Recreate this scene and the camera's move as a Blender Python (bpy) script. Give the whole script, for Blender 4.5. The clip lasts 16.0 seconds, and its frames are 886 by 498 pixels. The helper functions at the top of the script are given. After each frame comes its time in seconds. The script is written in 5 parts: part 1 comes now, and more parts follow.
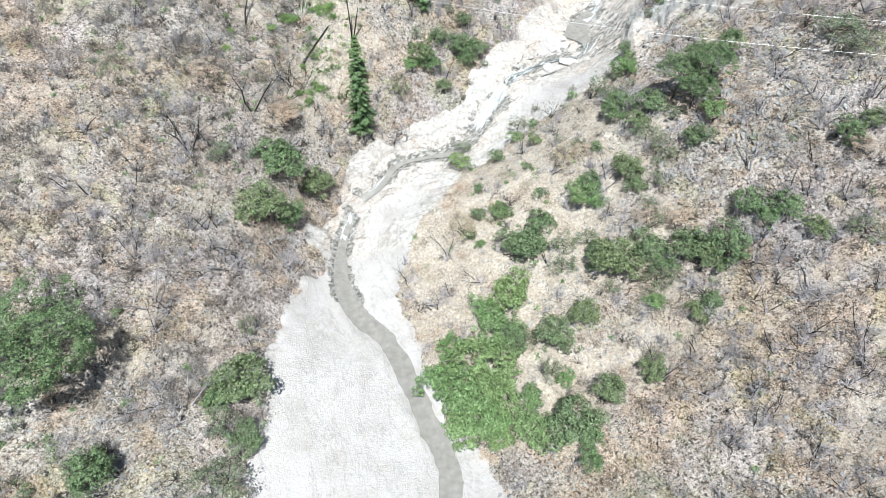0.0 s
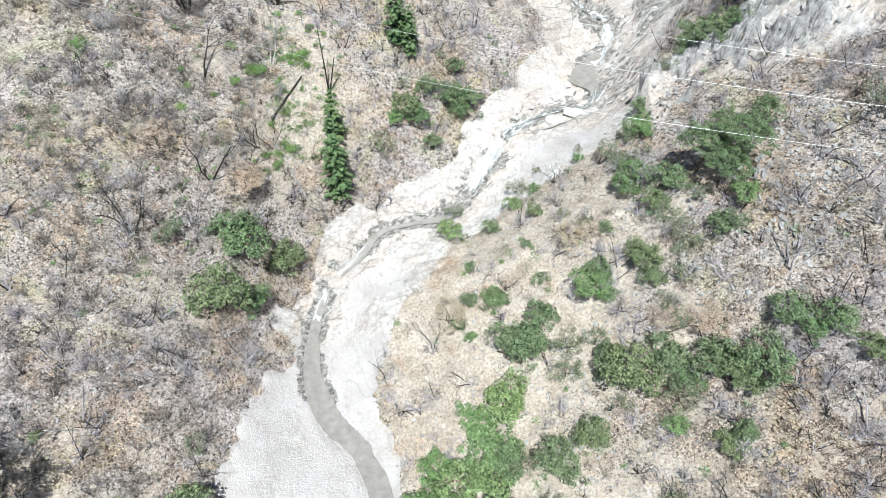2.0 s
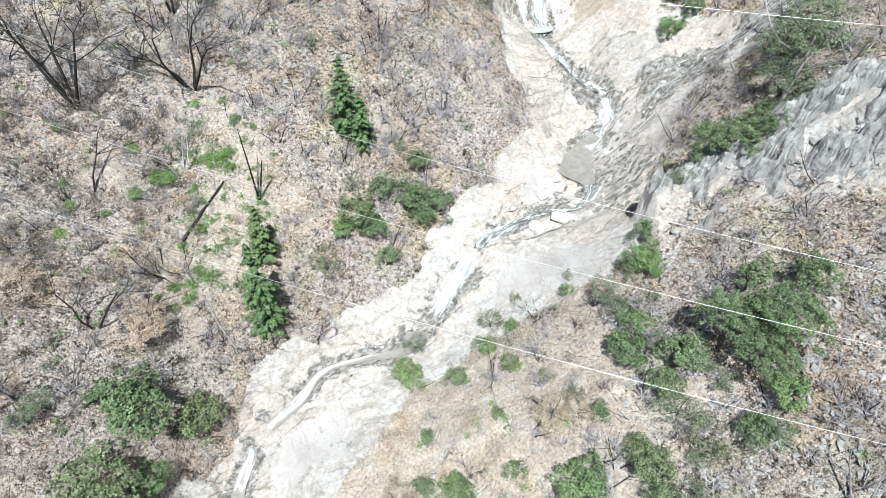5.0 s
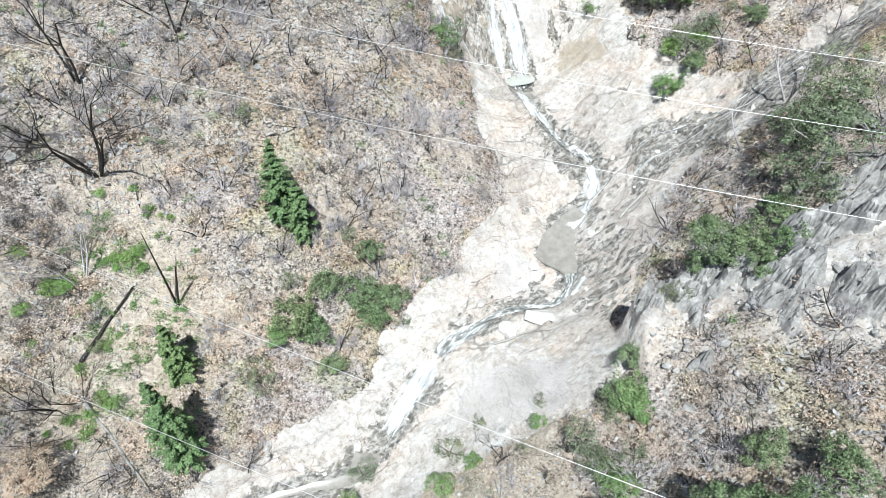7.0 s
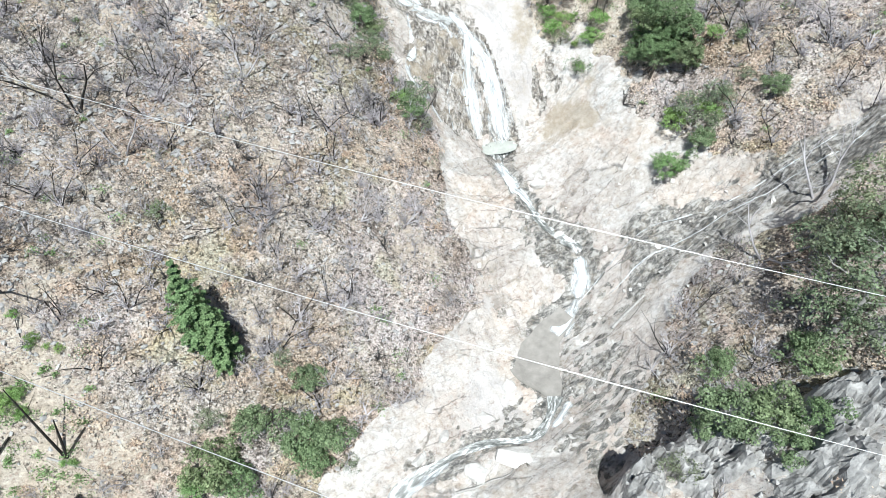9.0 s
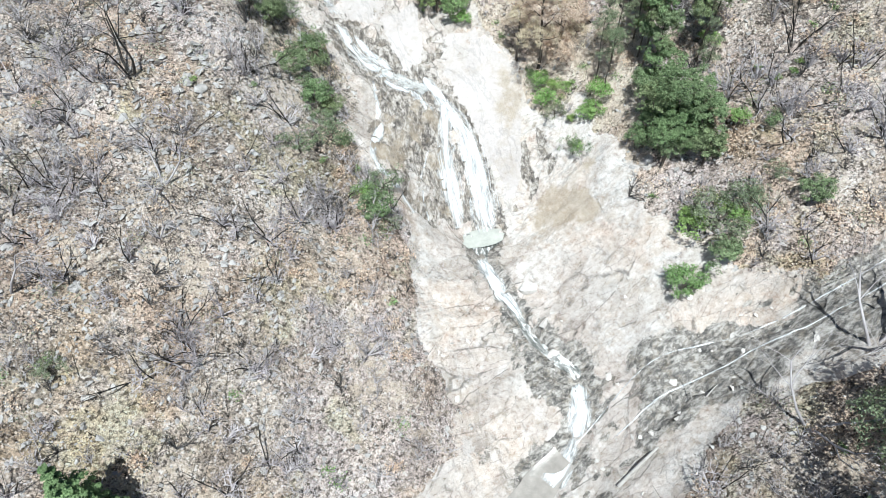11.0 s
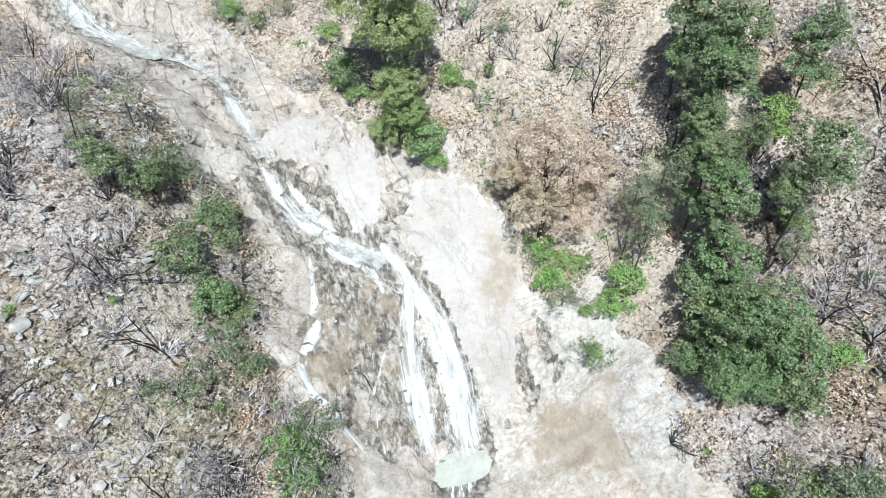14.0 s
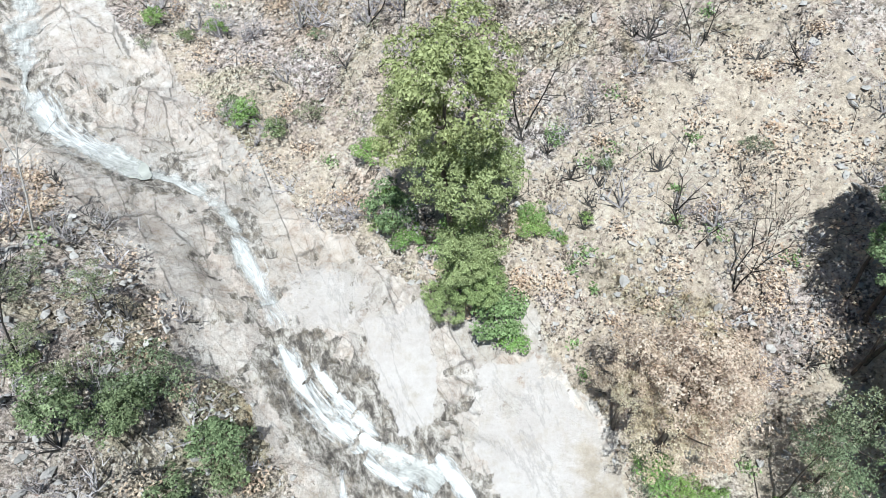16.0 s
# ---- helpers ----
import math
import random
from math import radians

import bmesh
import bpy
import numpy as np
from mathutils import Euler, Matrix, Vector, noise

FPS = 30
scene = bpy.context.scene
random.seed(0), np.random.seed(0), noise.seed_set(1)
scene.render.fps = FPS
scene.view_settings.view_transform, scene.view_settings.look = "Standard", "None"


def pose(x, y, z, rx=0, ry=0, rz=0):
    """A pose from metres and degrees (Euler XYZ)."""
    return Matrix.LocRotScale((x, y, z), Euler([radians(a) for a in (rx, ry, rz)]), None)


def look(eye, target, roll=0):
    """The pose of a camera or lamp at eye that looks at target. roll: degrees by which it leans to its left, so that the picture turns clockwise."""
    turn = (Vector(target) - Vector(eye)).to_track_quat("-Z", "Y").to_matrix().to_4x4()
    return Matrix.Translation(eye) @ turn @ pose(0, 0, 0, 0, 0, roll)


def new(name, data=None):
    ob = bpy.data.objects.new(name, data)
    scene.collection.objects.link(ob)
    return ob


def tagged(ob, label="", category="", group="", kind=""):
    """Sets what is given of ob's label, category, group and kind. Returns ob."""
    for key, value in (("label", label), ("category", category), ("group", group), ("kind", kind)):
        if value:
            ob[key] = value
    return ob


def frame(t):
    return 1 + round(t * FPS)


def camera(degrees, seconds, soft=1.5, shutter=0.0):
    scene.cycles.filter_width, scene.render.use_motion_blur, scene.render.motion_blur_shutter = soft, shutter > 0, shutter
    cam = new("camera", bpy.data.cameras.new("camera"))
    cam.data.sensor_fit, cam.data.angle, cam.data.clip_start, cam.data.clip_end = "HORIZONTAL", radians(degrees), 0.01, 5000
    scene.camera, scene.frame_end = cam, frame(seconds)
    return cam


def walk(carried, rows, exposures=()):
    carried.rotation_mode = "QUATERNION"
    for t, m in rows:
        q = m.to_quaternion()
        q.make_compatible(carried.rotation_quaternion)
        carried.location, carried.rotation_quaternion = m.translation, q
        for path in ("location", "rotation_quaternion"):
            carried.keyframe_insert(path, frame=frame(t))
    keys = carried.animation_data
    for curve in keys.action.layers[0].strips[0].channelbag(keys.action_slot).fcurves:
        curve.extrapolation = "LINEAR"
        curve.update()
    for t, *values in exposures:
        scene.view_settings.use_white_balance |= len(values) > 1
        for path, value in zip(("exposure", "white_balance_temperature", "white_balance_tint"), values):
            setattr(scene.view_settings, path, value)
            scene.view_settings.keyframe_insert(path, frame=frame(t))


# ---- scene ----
EXPO = 0.465
cam = camera(72.0, 16.0, soft=0.5)
PATH = [
    (0.0, (0.00, 0.00, 48.17), (0.16, 7.09, 41.12), 0.50),
    (0.5, (0.46, 2.74, 48.04), (0.60, 9.85, 41.01), 0.48),
    (1.0, (1.00, 5.60, 47.97), (1.11, 12.72, 40.95), 0.34),
    (1.5, (1.50, 8.54, 48.02), (1.58, 15.65, 40.98), 0.20),
    (2.0, (1.90, 11.39, 47.94), (1.98, 18.50, 40.91), 0.24),
    (2.5, (2.46, 14.18, 47.82), (2.54, 21.30, 40.80), 0.18),
    (3.0, (2.99, 16.88, 47.69), (3.07, 24.03, 40.70), 0.23),
    (3.5, (3.56, 19.69, 47.62), (3.65, 26.85, 40.64), 0.33),
    (4.0, (4.20, 22.56, 47.66), (4.28, 29.71, 40.67), 0.31),
    (6.5, (8.34, 36.92, 48.61), (8.35, 43.94, 41.49), 0.23),
    (7.0, (9.26, 39.68, 48.57), (9.27, 46.71, 41.46), 0.17),
    (7.5, (10.24, 42.48, 48.57), (10.22, 49.51, 41.46), 0.04),
    (8.0, (11.11, 45.20, 48.48), (11.06, 52.24, 41.38), -0.18),
    (8.5, (11.78, 47.97, 48.37), (11.73, 55.03, 41.28), -0.17),
    (9.0, (12.41, 50.85, 48.39), (12.34, 57.89, 41.30), -0.24),
    (11.5, (14.31, 65.04, 48.84), (14.32, 72.00, 41.65), -0.25),
    (12.0, (14.71, 67.96, 48.77), (14.74, 74.91, 41.58), -0.19),
    (12.5, (15.18, 70.86, 48.67), (15.20, 77.81, 41.48), -0.23),
    (13.0, (15.67, 73.77, 48.60), (15.65, 80.72, 41.41), -0.41),
    (13.5, (16.05, 76.63, 48.48), (15.98, 83.60, 41.30), -0.64),
    (14.0, (16.15, 79.52, 48.39), (16.04, 86.50, 41.22), -0.70),
    (14.5, (15.83, 82.44, 48.35), (15.72, 89.42, 41.19), -0.42),
    (15.0, (15.28, 85.44, 48.39), (15.13, 92.40, 41.21), -0.24),
    (15.5, (14.30, 88.28, 48.30), (14.13, 95.27, 41.15), 0.01),
    (16.0, (12.96, 91.08, 48.17), (12.80, 98.10, 41.05), 0.33),
]
walk(cam, [(t, look(eye, target, roll)) for t, eye, target, roll in PATH], [(0.0, EXPO, 5950.0, 1.0)])
# ---- daylight ----
world = bpy.data.worlds.new("sky")
scene.world = world
world.use_nodes = True
wn = world.node_tree
sky = wn.nodes.new("ShaderNodeTexSky")
sky.sky_type, sky.sun_disc = "NISHITA", False
SUN_EL, SUN_AZ = radians(62), radians(183)
sky.sun_elevation, sky.sun_rotation = SUN_EL, SUN_AZ
sky.altitude, sky.air_density, sky.dust_density = 900.0, 0.8, 0.3
wn.nodes["Background"].inputs["Strength"].default_value = 0.05
wn.links.new(sky.outputs[0], wn.nodes["Background"].inputs["Color"])
sun = new("sun", bpy.data.lights.new("sun", "SUN"))
sun.data.energy, sun.data.angle, sun.data.color = 5.0, radians(0.55), (1.0, 0.97, 0.94)
toward = Vector((math.sin(SUN_AZ) * math.cos(SUN_EL), math.cos(SUN_AZ) * math.cos(SUN_EL), math.sin(SUN_EL)))
sun.matrix_world = look(toward * 120, (0, 0, 0))

rng = np.random.default_rng(7)


# ---- materials ----
def material(name, rough=0.9):
    m = bpy.data.materials.new(name)
    m.use_nodes = True
    b = m.node_tree.nodes["Principled BSDF"]
    b.inputs["Roughness"].default_value = rough
    b.inputs["Specular IOR Level"].default_value = 0.25
    return m, m.node_tree, b


def node(nt, kind, **values):
    n = nt.nodes.new(kind)
    for k, v in values.items():
        n.inputs[k.replace("_", " ")].default_value = v
    return n


def noise_node(nt, scale, detail=6.0, rough=0.6, distort=0.0):
    n = node(nt, "ShaderNodeTexNoise", Scale=scale, Detail=detail, Roughness=rough, Distortion=distort)
    g = nt.nodes.get("place") or nt.nodes.new("ShaderNodeNewGeometry")
    g.name = "place"
    nt.links.new(g.outputs["Position"], n.inputs["Vector"])
    return n.outputs["Fac"]


def ramp(nt, fac, *stops):
    r = nt.nodes.new("ShaderNodeValToRGB")
    while len(r.color_ramp.elements) < len(stops):
        r.color_ramp.elements.new(0.5)
    for e, (at, col) in zip(r.color_ramp.elements, stops):
        e.position, e.color = at, (*col, 1) if len(col) == 3 else col
    nt.links.new(fac, r.inputs["Fac"])
    return r.outputs["Color"]


def grey(v):
    return (v, v, v)


def mix(nt, fac, a, b, blend="MIX"):
    m = nt.nodes.new("ShaderNodeMix")
    m.data_type, m.blend_type = "RGBA", blend
    for sock, v in ((m.inputs["Factor"], fac), (m.inputs["A"], a), (m.inputs["B"], b)):
        if isinstance(v, (int, float)):
            sock.default_value = v
        elif isinstance(v, tuple):
            sock.default_value = (*v, 1)
        else:
            nt.links.new(v, sock)
    return m.outputs["Result"]


def bump(nt, b, height, strength, distance):
    n = node(nt, "ShaderNodeBump", Strength=strength, Distance=distance)
    nt.links.new(height, n.inputs["Height"])
    nt.links.new(n.outputs["Normal"], b.inputs["Normal"])


def attribute(nt, name):
    a = nt.nodes.new("ShaderNodeAttribute")
    a.attribute_name = name
    return a.outputs["Fac"]


def two_tone(name, dark, light, scale, rough=0.9, relief=0.0, fine=18.0):
    m, nt, b = material(name, rough)
    c = ramp(nt, noise_node(nt, scale), (0.3, dark), (0.7, light))
    c = mix(nt, 0.5, c, ramp(nt, noise_node(nt, fine), (0.3, grey(0.35)), (0.7, grey(0.65))), "OVERLAY")
    nt.links.new(c, b.inputs["Base Color"])
    if relief:
        bump(nt, b, noise_node(nt, fine), 0.6, relief)
    return m


def leafy(name, dark, light, rough=0.8):
    """Leaves: colour by clump, by tree and by single leaf."""
    m, nt, b = material(name, rough)
    b.inputs["Specular IOR Level"].default_value = 0.12
    g = nt.nodes.new("ShaderNodeNewGeometry")
    c = ramp(nt, g.outputs["Random Per Island"], (0.0, dark), (1.0, light))
    o = nt.nodes.new("ShaderNodeObjectInfo")
    tint = ramp(nt, o.outputs["Random"], (0.0, (0.42, 0.5, 0.40)), (0.5, (0.5, 0.5, 0.5)), (1.0, (0.6, 0.54, 0.48)))
    c = mix(nt, 0.6, c, tint, "OVERLAY")
    c = mix(nt, 0.6, c, ramp(nt, noise_node(nt, 1.3, 4), (0.32, grey(0.28)), (0.68, grey(0.72))), "OVERLAY")
    nt.links.new(c, b.inputs["Base Color"])
    b.inputs["Transmission Weight"].default_value = 0.0
    t = nt.nodes.new("ShaderNodeBsdfTranslucent")
    nt.links.new(c, t.inputs["Color"])
    s = node(nt, "ShaderNodeMixShader", Fac=0.32)
    nt.links.new(b.outputs[0], s.inputs[1])
    nt.links.new(t.outputs[0], s.inputs[2])
    nt.links.new(s.outputs[0], nt.nodes["Material Output"].inputs["Surface"])
    return m


def seams(nt, scale, width, seed, turn):
    """Thin joint lines that run one way: 0 in the joint, 1 on the face."""
    g = nt.nodes.get("place") or nt.nodes.new("ShaderNodeNewGeometry")
    g.name = "place"
    mp = nt.nodes.new("ShaderNodeMapping")
    mp.vector_type = "TEXTURE"
    mp.inputs["Location"].default_value = (seed, -seed, 0)
    mp.inputs["Rotation"].default_value = (0, 0, radians(turn))
    mp.inputs["Scale"].default_value = (2.9, 0.83, 1.7)
    nt.links.new(g.outputs["Position"], mp.inputs["Vector"])
    n = node(nt, "ShaderNodeTexNoise", Scale=scale, Detail=8.0, Roughness=0.6, Distortion=0.25)
    nt.links.new(mp.outputs["Vector"], n.inputs["Vector"])
    return ramp(nt, n.outputs["Fac"], (0.5 - width * 2.2, grey(1.0)), (0.5 - width * 0.4, grey(0.5)), (0.5 + width * 0.4, grey(0.5)), (0.5 + width * 2.2, grey(1.0)))


def ragged(nt, fac, fine, soft=0.22):
    """A mask whose soft border breaks up into ragged patches."""
    n = node(nt, "ShaderNodeMath")
    n.operation = "MULTIPLY_ADD"
    nt.links.new(fine, n.inputs[0])
    n.inputs[1].default_value = 1.3
    nt.links.new(fac, n.inputs[2])
    return ramp(nt, n.outputs[0], (1.15 - soft, grey(0.0)), (1.15 + soft, grey(1.0)))


def cracks(nt, scale, turn, width, stretch):
    """Blocks of jointed rock: dark crack lines, and a tone for each block."""
    g = nt.nodes.get("place") or nt.nodes.new("ShaderNodeNewGeometry")
    g.name = "place"
    mp = nt.nodes.new("ShaderNodeMapping")
    mp.inputs["Rotation"].default_value = (0, 0, radians(turn))
    mp.vector_type = "TEXTURE"
    mp.inputs["Scale"].default_value = (1 / stretch, 1.0, 2.0)
    nt.links.new(g.outputs["Position"], mp.inputs["Vector"])
    w = noise_node(nt, scale * 1.6, 6, 0.65)
    v = mix(nt, 0.14 / scale, mp.outputs["Vector"], w.node.outputs["Color"], "ADD")
    out = []
    for feature in ("DISTANCE_TO_EDGE", "F1"):
        vor = nt.nodes.new("ShaderNodeTexVoronoi")
        vor.feature = feature
        vor.inputs["Scale"].default_value = scale
        nt.links.new(v, vor.inputs["Vector"])
        out.append(vor)
    line = ramp(nt, out[0].outputs["Distance"], (width * 0.3, grey(0.38)), (width * 0.7, grey(0.82)), (width, grey(1.0)))
    line = mix(nt, ramp(nt, noise_node(nt, scale * 0.9, 7, 0.7), (0.44, grey(0.0)), (0.56, grey(0.9))), (1.0, 1.0, 1.0), line)
    tone = ramp(nt, out[1].outputs["Color"], (0.2, (0.84, 0.83, 0.82)), (0.5, (1.0, 0.97, 0.95)), (0.9, grey(1.0)))
    return line, tone


def broken_rock(nt, turn):
    """Shattered wet rock: dark and pale splinters that run one way."""
    g = nt.nodes["place"]
    mp = nt.nodes.new("ShaderNodeMapping")
    mp.vector_type = "TEXTURE"
    mp.inputs["Rotation"].default_value = (0, 0, radians(turn))
    mp.inputs["Scale"].default_value = (1.3, 0.75, 1.3)
    nt.links.new(g.outputs["Position"], mp.inputs["Vector"])
    n = node(nt, "ShaderNodeTexNoise", Scale=2.3, Detail=11.0, Roughness=0.78, Distortion=0.35)
    nt.links.new(mp.outputs["Vector"], n.inputs["Vector"])
    return ramp(nt, n.outputs["Fac"], (0.41, (0.035, 0.033, 0.032)), (0.465, (0.15, 0.137, 0.125)), (0.515, (0.30, 0.275, 0.25)), (0.56, (0.52, 0.485, 0.45)), (0.62, (0.64, 0.61, 0.58)))


def ground_material():
    m, nt, b = material("hillside_soil", 0.95)
    soil = ramp(nt, noise_node(nt, 0.2, 8, 0.65), (0.28, (0.185, 0.158, 0.14)), (0.42, (0.305, 0.266, 0.246)), (0.55, (0.385, 0.346, 0.333)), (0.72, (0.485, 0.452, 0.446)))
    soil = mix(nt, 0.9, soil, ramp(nt, noise_node(nt, 2.2, 10, 0.8), (0.34, grey(0.12)), (0.48, grey(0.5)), (0.66, grey(0.86))), "OVERLAY")
    soil = mix(nt, 0.8, soil, ramp(nt, noise_node(nt, 8.0, 8, 0.8), (0.38, grey(0.03)), (0.5, grey(0.53)), (0.62, grey(0.95))), "OVERLAY")
    soil = mix(nt, 0.8, soil, ramp(nt, noise_node(nt, 0.075, 6, 0.6, 0.5), (0.3, (0.40, 0.36, 0.32)), (0.42, (0.50, 0.48, 0.42)), (0.5, (0.56, 0.52, 0.48)), (0.6, (0.50, 0.48, 0.49)), (0.7, (0.58, 0.56, 0.56))), "OVERLAY")
    # dark flecks in the soil colour stand for charred litter and shade between twigs
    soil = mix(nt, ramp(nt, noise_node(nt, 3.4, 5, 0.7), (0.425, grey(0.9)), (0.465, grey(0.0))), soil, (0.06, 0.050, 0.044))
    soil = mix(nt, ramp(nt, noise_node(nt, 4.6, 4, 0.65), (0.575, grey(0.0)), (0.61, grey(0.85))), soil, (0.62, 0.585, 0.56))
    soil = mix(nt, ramp(nt, noise_node(nt, 0.13, 6, 0.65, 0.5), (0.50, grey(0.0)), (0.58, grey(0.9))), soil, mix(nt, 1.0, soil, (1.0, 0.90, 0.78), "MULTIPLY"))
    soil = mix(nt, ramp(nt, noise_node(nt, 0.19, 6, 0.65, 0.7), (0.54, grey(0.0)), (0.61, grey(0.8))), soil, mix(nt, 1.0, soil, (0.90, 0.94, 0.76), "MULTIPLY"))
    dry = ramp(nt, noise_node(nt, 0.6, 8, 0.7), (0.3, (0.41, 0.335, 0.265)), (0.5, (0.53, 0.452, 0.375)), (0.72, (0.61, 0.548, 0.48)))
    dry = mix(nt, 0.8, dry, ramp(nt, noise_node(nt, 4.0, 10, 0.75), (0.34, grey(0.2)), (0.66, grey(0.78))), "OVERLAY")
    rock = ramp(nt, noise_node(nt, 0.35, 9, 0.65, 0.8), (0.26, (0.42, 0.392, 0.375)), (0.38, (0.545, 0.502, 0.478)), (0.5, (0.59, 0.55, 0.525)), (0.6, (0.635, 0.607, 0.587)), (0.76, (0.565, 0.512, 0.478)))
    rock = mix(nt, 0.75, rock, ramp(nt, noise_node(nt, 2.4, 10, 0.78), (0.34, grey(0.15)), (0.47, grey(0.5)), (0.68, grey(0.76))), "OVERLAY")
    rock = mix(nt, 0.6, rock, ramp(nt, noise_node(nt, 0.16, 5, 0.6, 0.6), (0.36, (0.44, 0.42, 0.41)), (0.5, (0.5, 0.49, 0.48)), (0.62, (0.58, 0.50, 0.44))), "OVERLAY")
    for turn, size in ((28, 0.7), (-58, 0.9)):
        mp = nt.nodes.new("ShaderNodeMapping")
        mp.vector_type = "TEXTURE"
        mp.inputs["Rotation"].default_value = (0, 0, radians(turn))
        mp.inputs["Scale"].default_value = (2.2, 0.7, 1.4)
        nt.links.new(nt.nodes["place"].outputs["Position"], mp.inputs["Vector"])
        grain = node(nt, "ShaderNodeTexNoise", Scale=size, Detail=11.0, Roughness=0.74, Distortion=0.4)
        nt.links.new(mp.outputs["Vector"], grain.inputs["Vector"])
        rock = mix(nt, ramp(nt, grain.outputs["Fac"], (0.35, grey(0.7)), (0.43, grey(0.0))), rock, (0.31, 0.285, 0.265))
    joint = attribute(nt, "joint")
    head = attribute(nt, "head")
    low = mix(nt, 1.0, mix(nt, 1.0, rock, seams(nt, 0.75, 0.010, 1.0, 26), "MULTIPLY"), seams(nt, 1.9, 0.009, 3.7, 38), "MULTIPLY")
    high = mix(nt, 1.0, mix(nt, 1.0, rock, seams(nt, 0.6, 0.010, 5.0, -58), "MULTIPLY"), seams(nt, 1.7, 0.010, 8.2, -68), "MULTIPLY")
    rock = mix(nt, mix(nt, 1.0, joint, grey(0.32), "MULTIPLY"), rock, mix(nt, head, low, high))
    for part_of, turn in ((0, 28), (1, -58)):
        line, tone = cracks(nt, 0.5, turn, 0.026, 0.3)
        line2, tone2 = cracks(nt, 1.5, turn + 8, 0.04, 0.34)
        face = mix(nt, 1.0, mix(nt, 1.0, rock, tone, "MULTIPLY"), line, "MULTIPLY")
        face = mix(nt, 0.6, mix(nt, 0.6, face, tone2, "MULTIPLY"), line2, "MULTIPLY")
        block = face if part_of == 0 else mix(nt, head, block, face)
    rock = mix(nt, 0.55, rock, mix(nt, 1.0, rock, seams(nt, 0.3, 0.006, 6.1, 15), "MULTIPLY"))
    fine = noise_node(nt, 1.6, 10, 0.75)
    rock = mix(nt, ragged(nt, joint, fine, 0.3), rock, block)
    silt = ramp(nt, noise_node(nt, 0.4, 7), (0.3, (0.53, 0.485, 0.465)), (0.5, (0.59, 0.545, 0.528)), (0.7, (0.635, 0.598, 0.585)))
    silt = mix(nt, 0.35, silt, seams(nt, 0.5, 0.008, 9.3, -66), "MULTIPLY")
    silt = mix(nt, 0.35, silt, ramp(nt, noise_node(nt, 3.0, 9, 0.8), (0.3, grey(0.3)), (0.7, grey(0.7))), "OVERLAY")
    wet = ramp(nt, noise_node(nt, 1.1, 11, 0.82, 0.8), (0.3, (0.07, 0.068, 0.067)), (0.45, (0.21, 0.204, 0.198)), (0.55, (0.39, 0.38, 0.37)), (0.68, (0.57, 0.56, 0.55)))
    wet = mix(nt, head, mix(nt, 0.75, wet, broken_rock(nt, 24)), mix(nt, 0.12, broken_rock(nt, -62), (0.50, 0.43, 0.385)))
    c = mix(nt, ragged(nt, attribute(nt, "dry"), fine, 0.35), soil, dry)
    c = mix(nt, ragged(nt, attribute(nt, "rock"), fine), c, rock)
    c = mix(nt, ragged(nt, attribute(nt, "silt"), fine), c, silt)
    c = mix(nt, ragged(nt, attribute(nt, "wet"), fine), c, wet)
    rust = ramp(nt, noise_node(nt, 1.8, 10, 0.8), (0.3, (0.26, 0.21, 0.16)), (0.5, (0.40, 0.33, 0.25)), (0.7, (0.55, 0.48, 0.40)))
    c = mix(nt, mix(nt, 1.0, ragged(nt, attribute(nt, "rust"), fine, 0.5), grey(0.75), "MULTIPLY"), c, rust)
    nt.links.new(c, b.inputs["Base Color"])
    bump(nt, b, noise_node(nt, 5.0, 10, 0.75), 1.0, 0.16)
    return m


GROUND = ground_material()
BARK = two_tone("bark", (0.05, 0.04, 0.035), (0.13, 0.11, 0.09), 6.0, 0.95, 0.01)
CHAR = two_tone("charred_wood", (0.012, 0.011, 0.010), (0.05, 0.045, 0.04), 5.0, 0.95, 0.01)
DEADWOOD = two_tone("bleached_wood", (0.30, 0.28, 0.26), (0.45, 0.43, 0.41), 4.0, 0.95, 0.01)
TWIG = two_tone("bare_twigs", (0.23, 0.21, 0.213), (0.52, 0.49, 0.50), 0.35, 0.95, 0.0, 1.2)
LILACTWIG = two_tone("lilac_twigs", (0.30, 0.27, 0.28), (0.58, 0.54, 0.555), 0.25, 0.95, 0.0, 1.0)
SOOT = two_tone("sooty_twigs", (0.03, 0.028, 0.027), (0.13, 0.12, 0.115), 0.5, 0.95, 0.0, 1.5)
BURNTTWIG = two_tone("burnt_brush", (0.10, 0.085, 0.075), (0.36, 0.315, 0.285), 0.4, 0.95, 0.0, 1.5)
OAKLEAF = leafy("live_oak_leaves", (0.085, 0.12, 0.060), (0.345, 0.425, 0.245))
LIGHTLEAF = leafy("spring_leaves", (0.125, 0.19, 0.072), (0.38, 0.50, 0.255))
BRIGHTLEAF = leafy("bright_leaves", (0.14, 0.22, 0.065), (0.38, 0.53, 0.22))
OLIVELEAF = leafy("olive_oak_leaves", (0.11, 0.135, 0.085), (0.34, 0.39, 0.26))
YELLOWLEAF = leafy("yellow_oak_leaves", (0.17, 0.205, 0.085), (0.47, 0.53, 0.28))
NEEDLE = leafy("fir_needles", (0.085, 0.14, 0.06), (0.29, 0.40, 0.20))
TANLEAF = leafy("dead_leaves", (0.46, 0.36, 0.285), (0.76, 0.64, 0.54))
BROWNLEAF = leafy("brown_leaves", (0.15, 0.12, 0.105), (0.45, 0.385, 0.34))
SAGELEAF = leafy("sage_leaves", (0.19, 0.20, 0.14), (0.44, 0.45, 0.33))
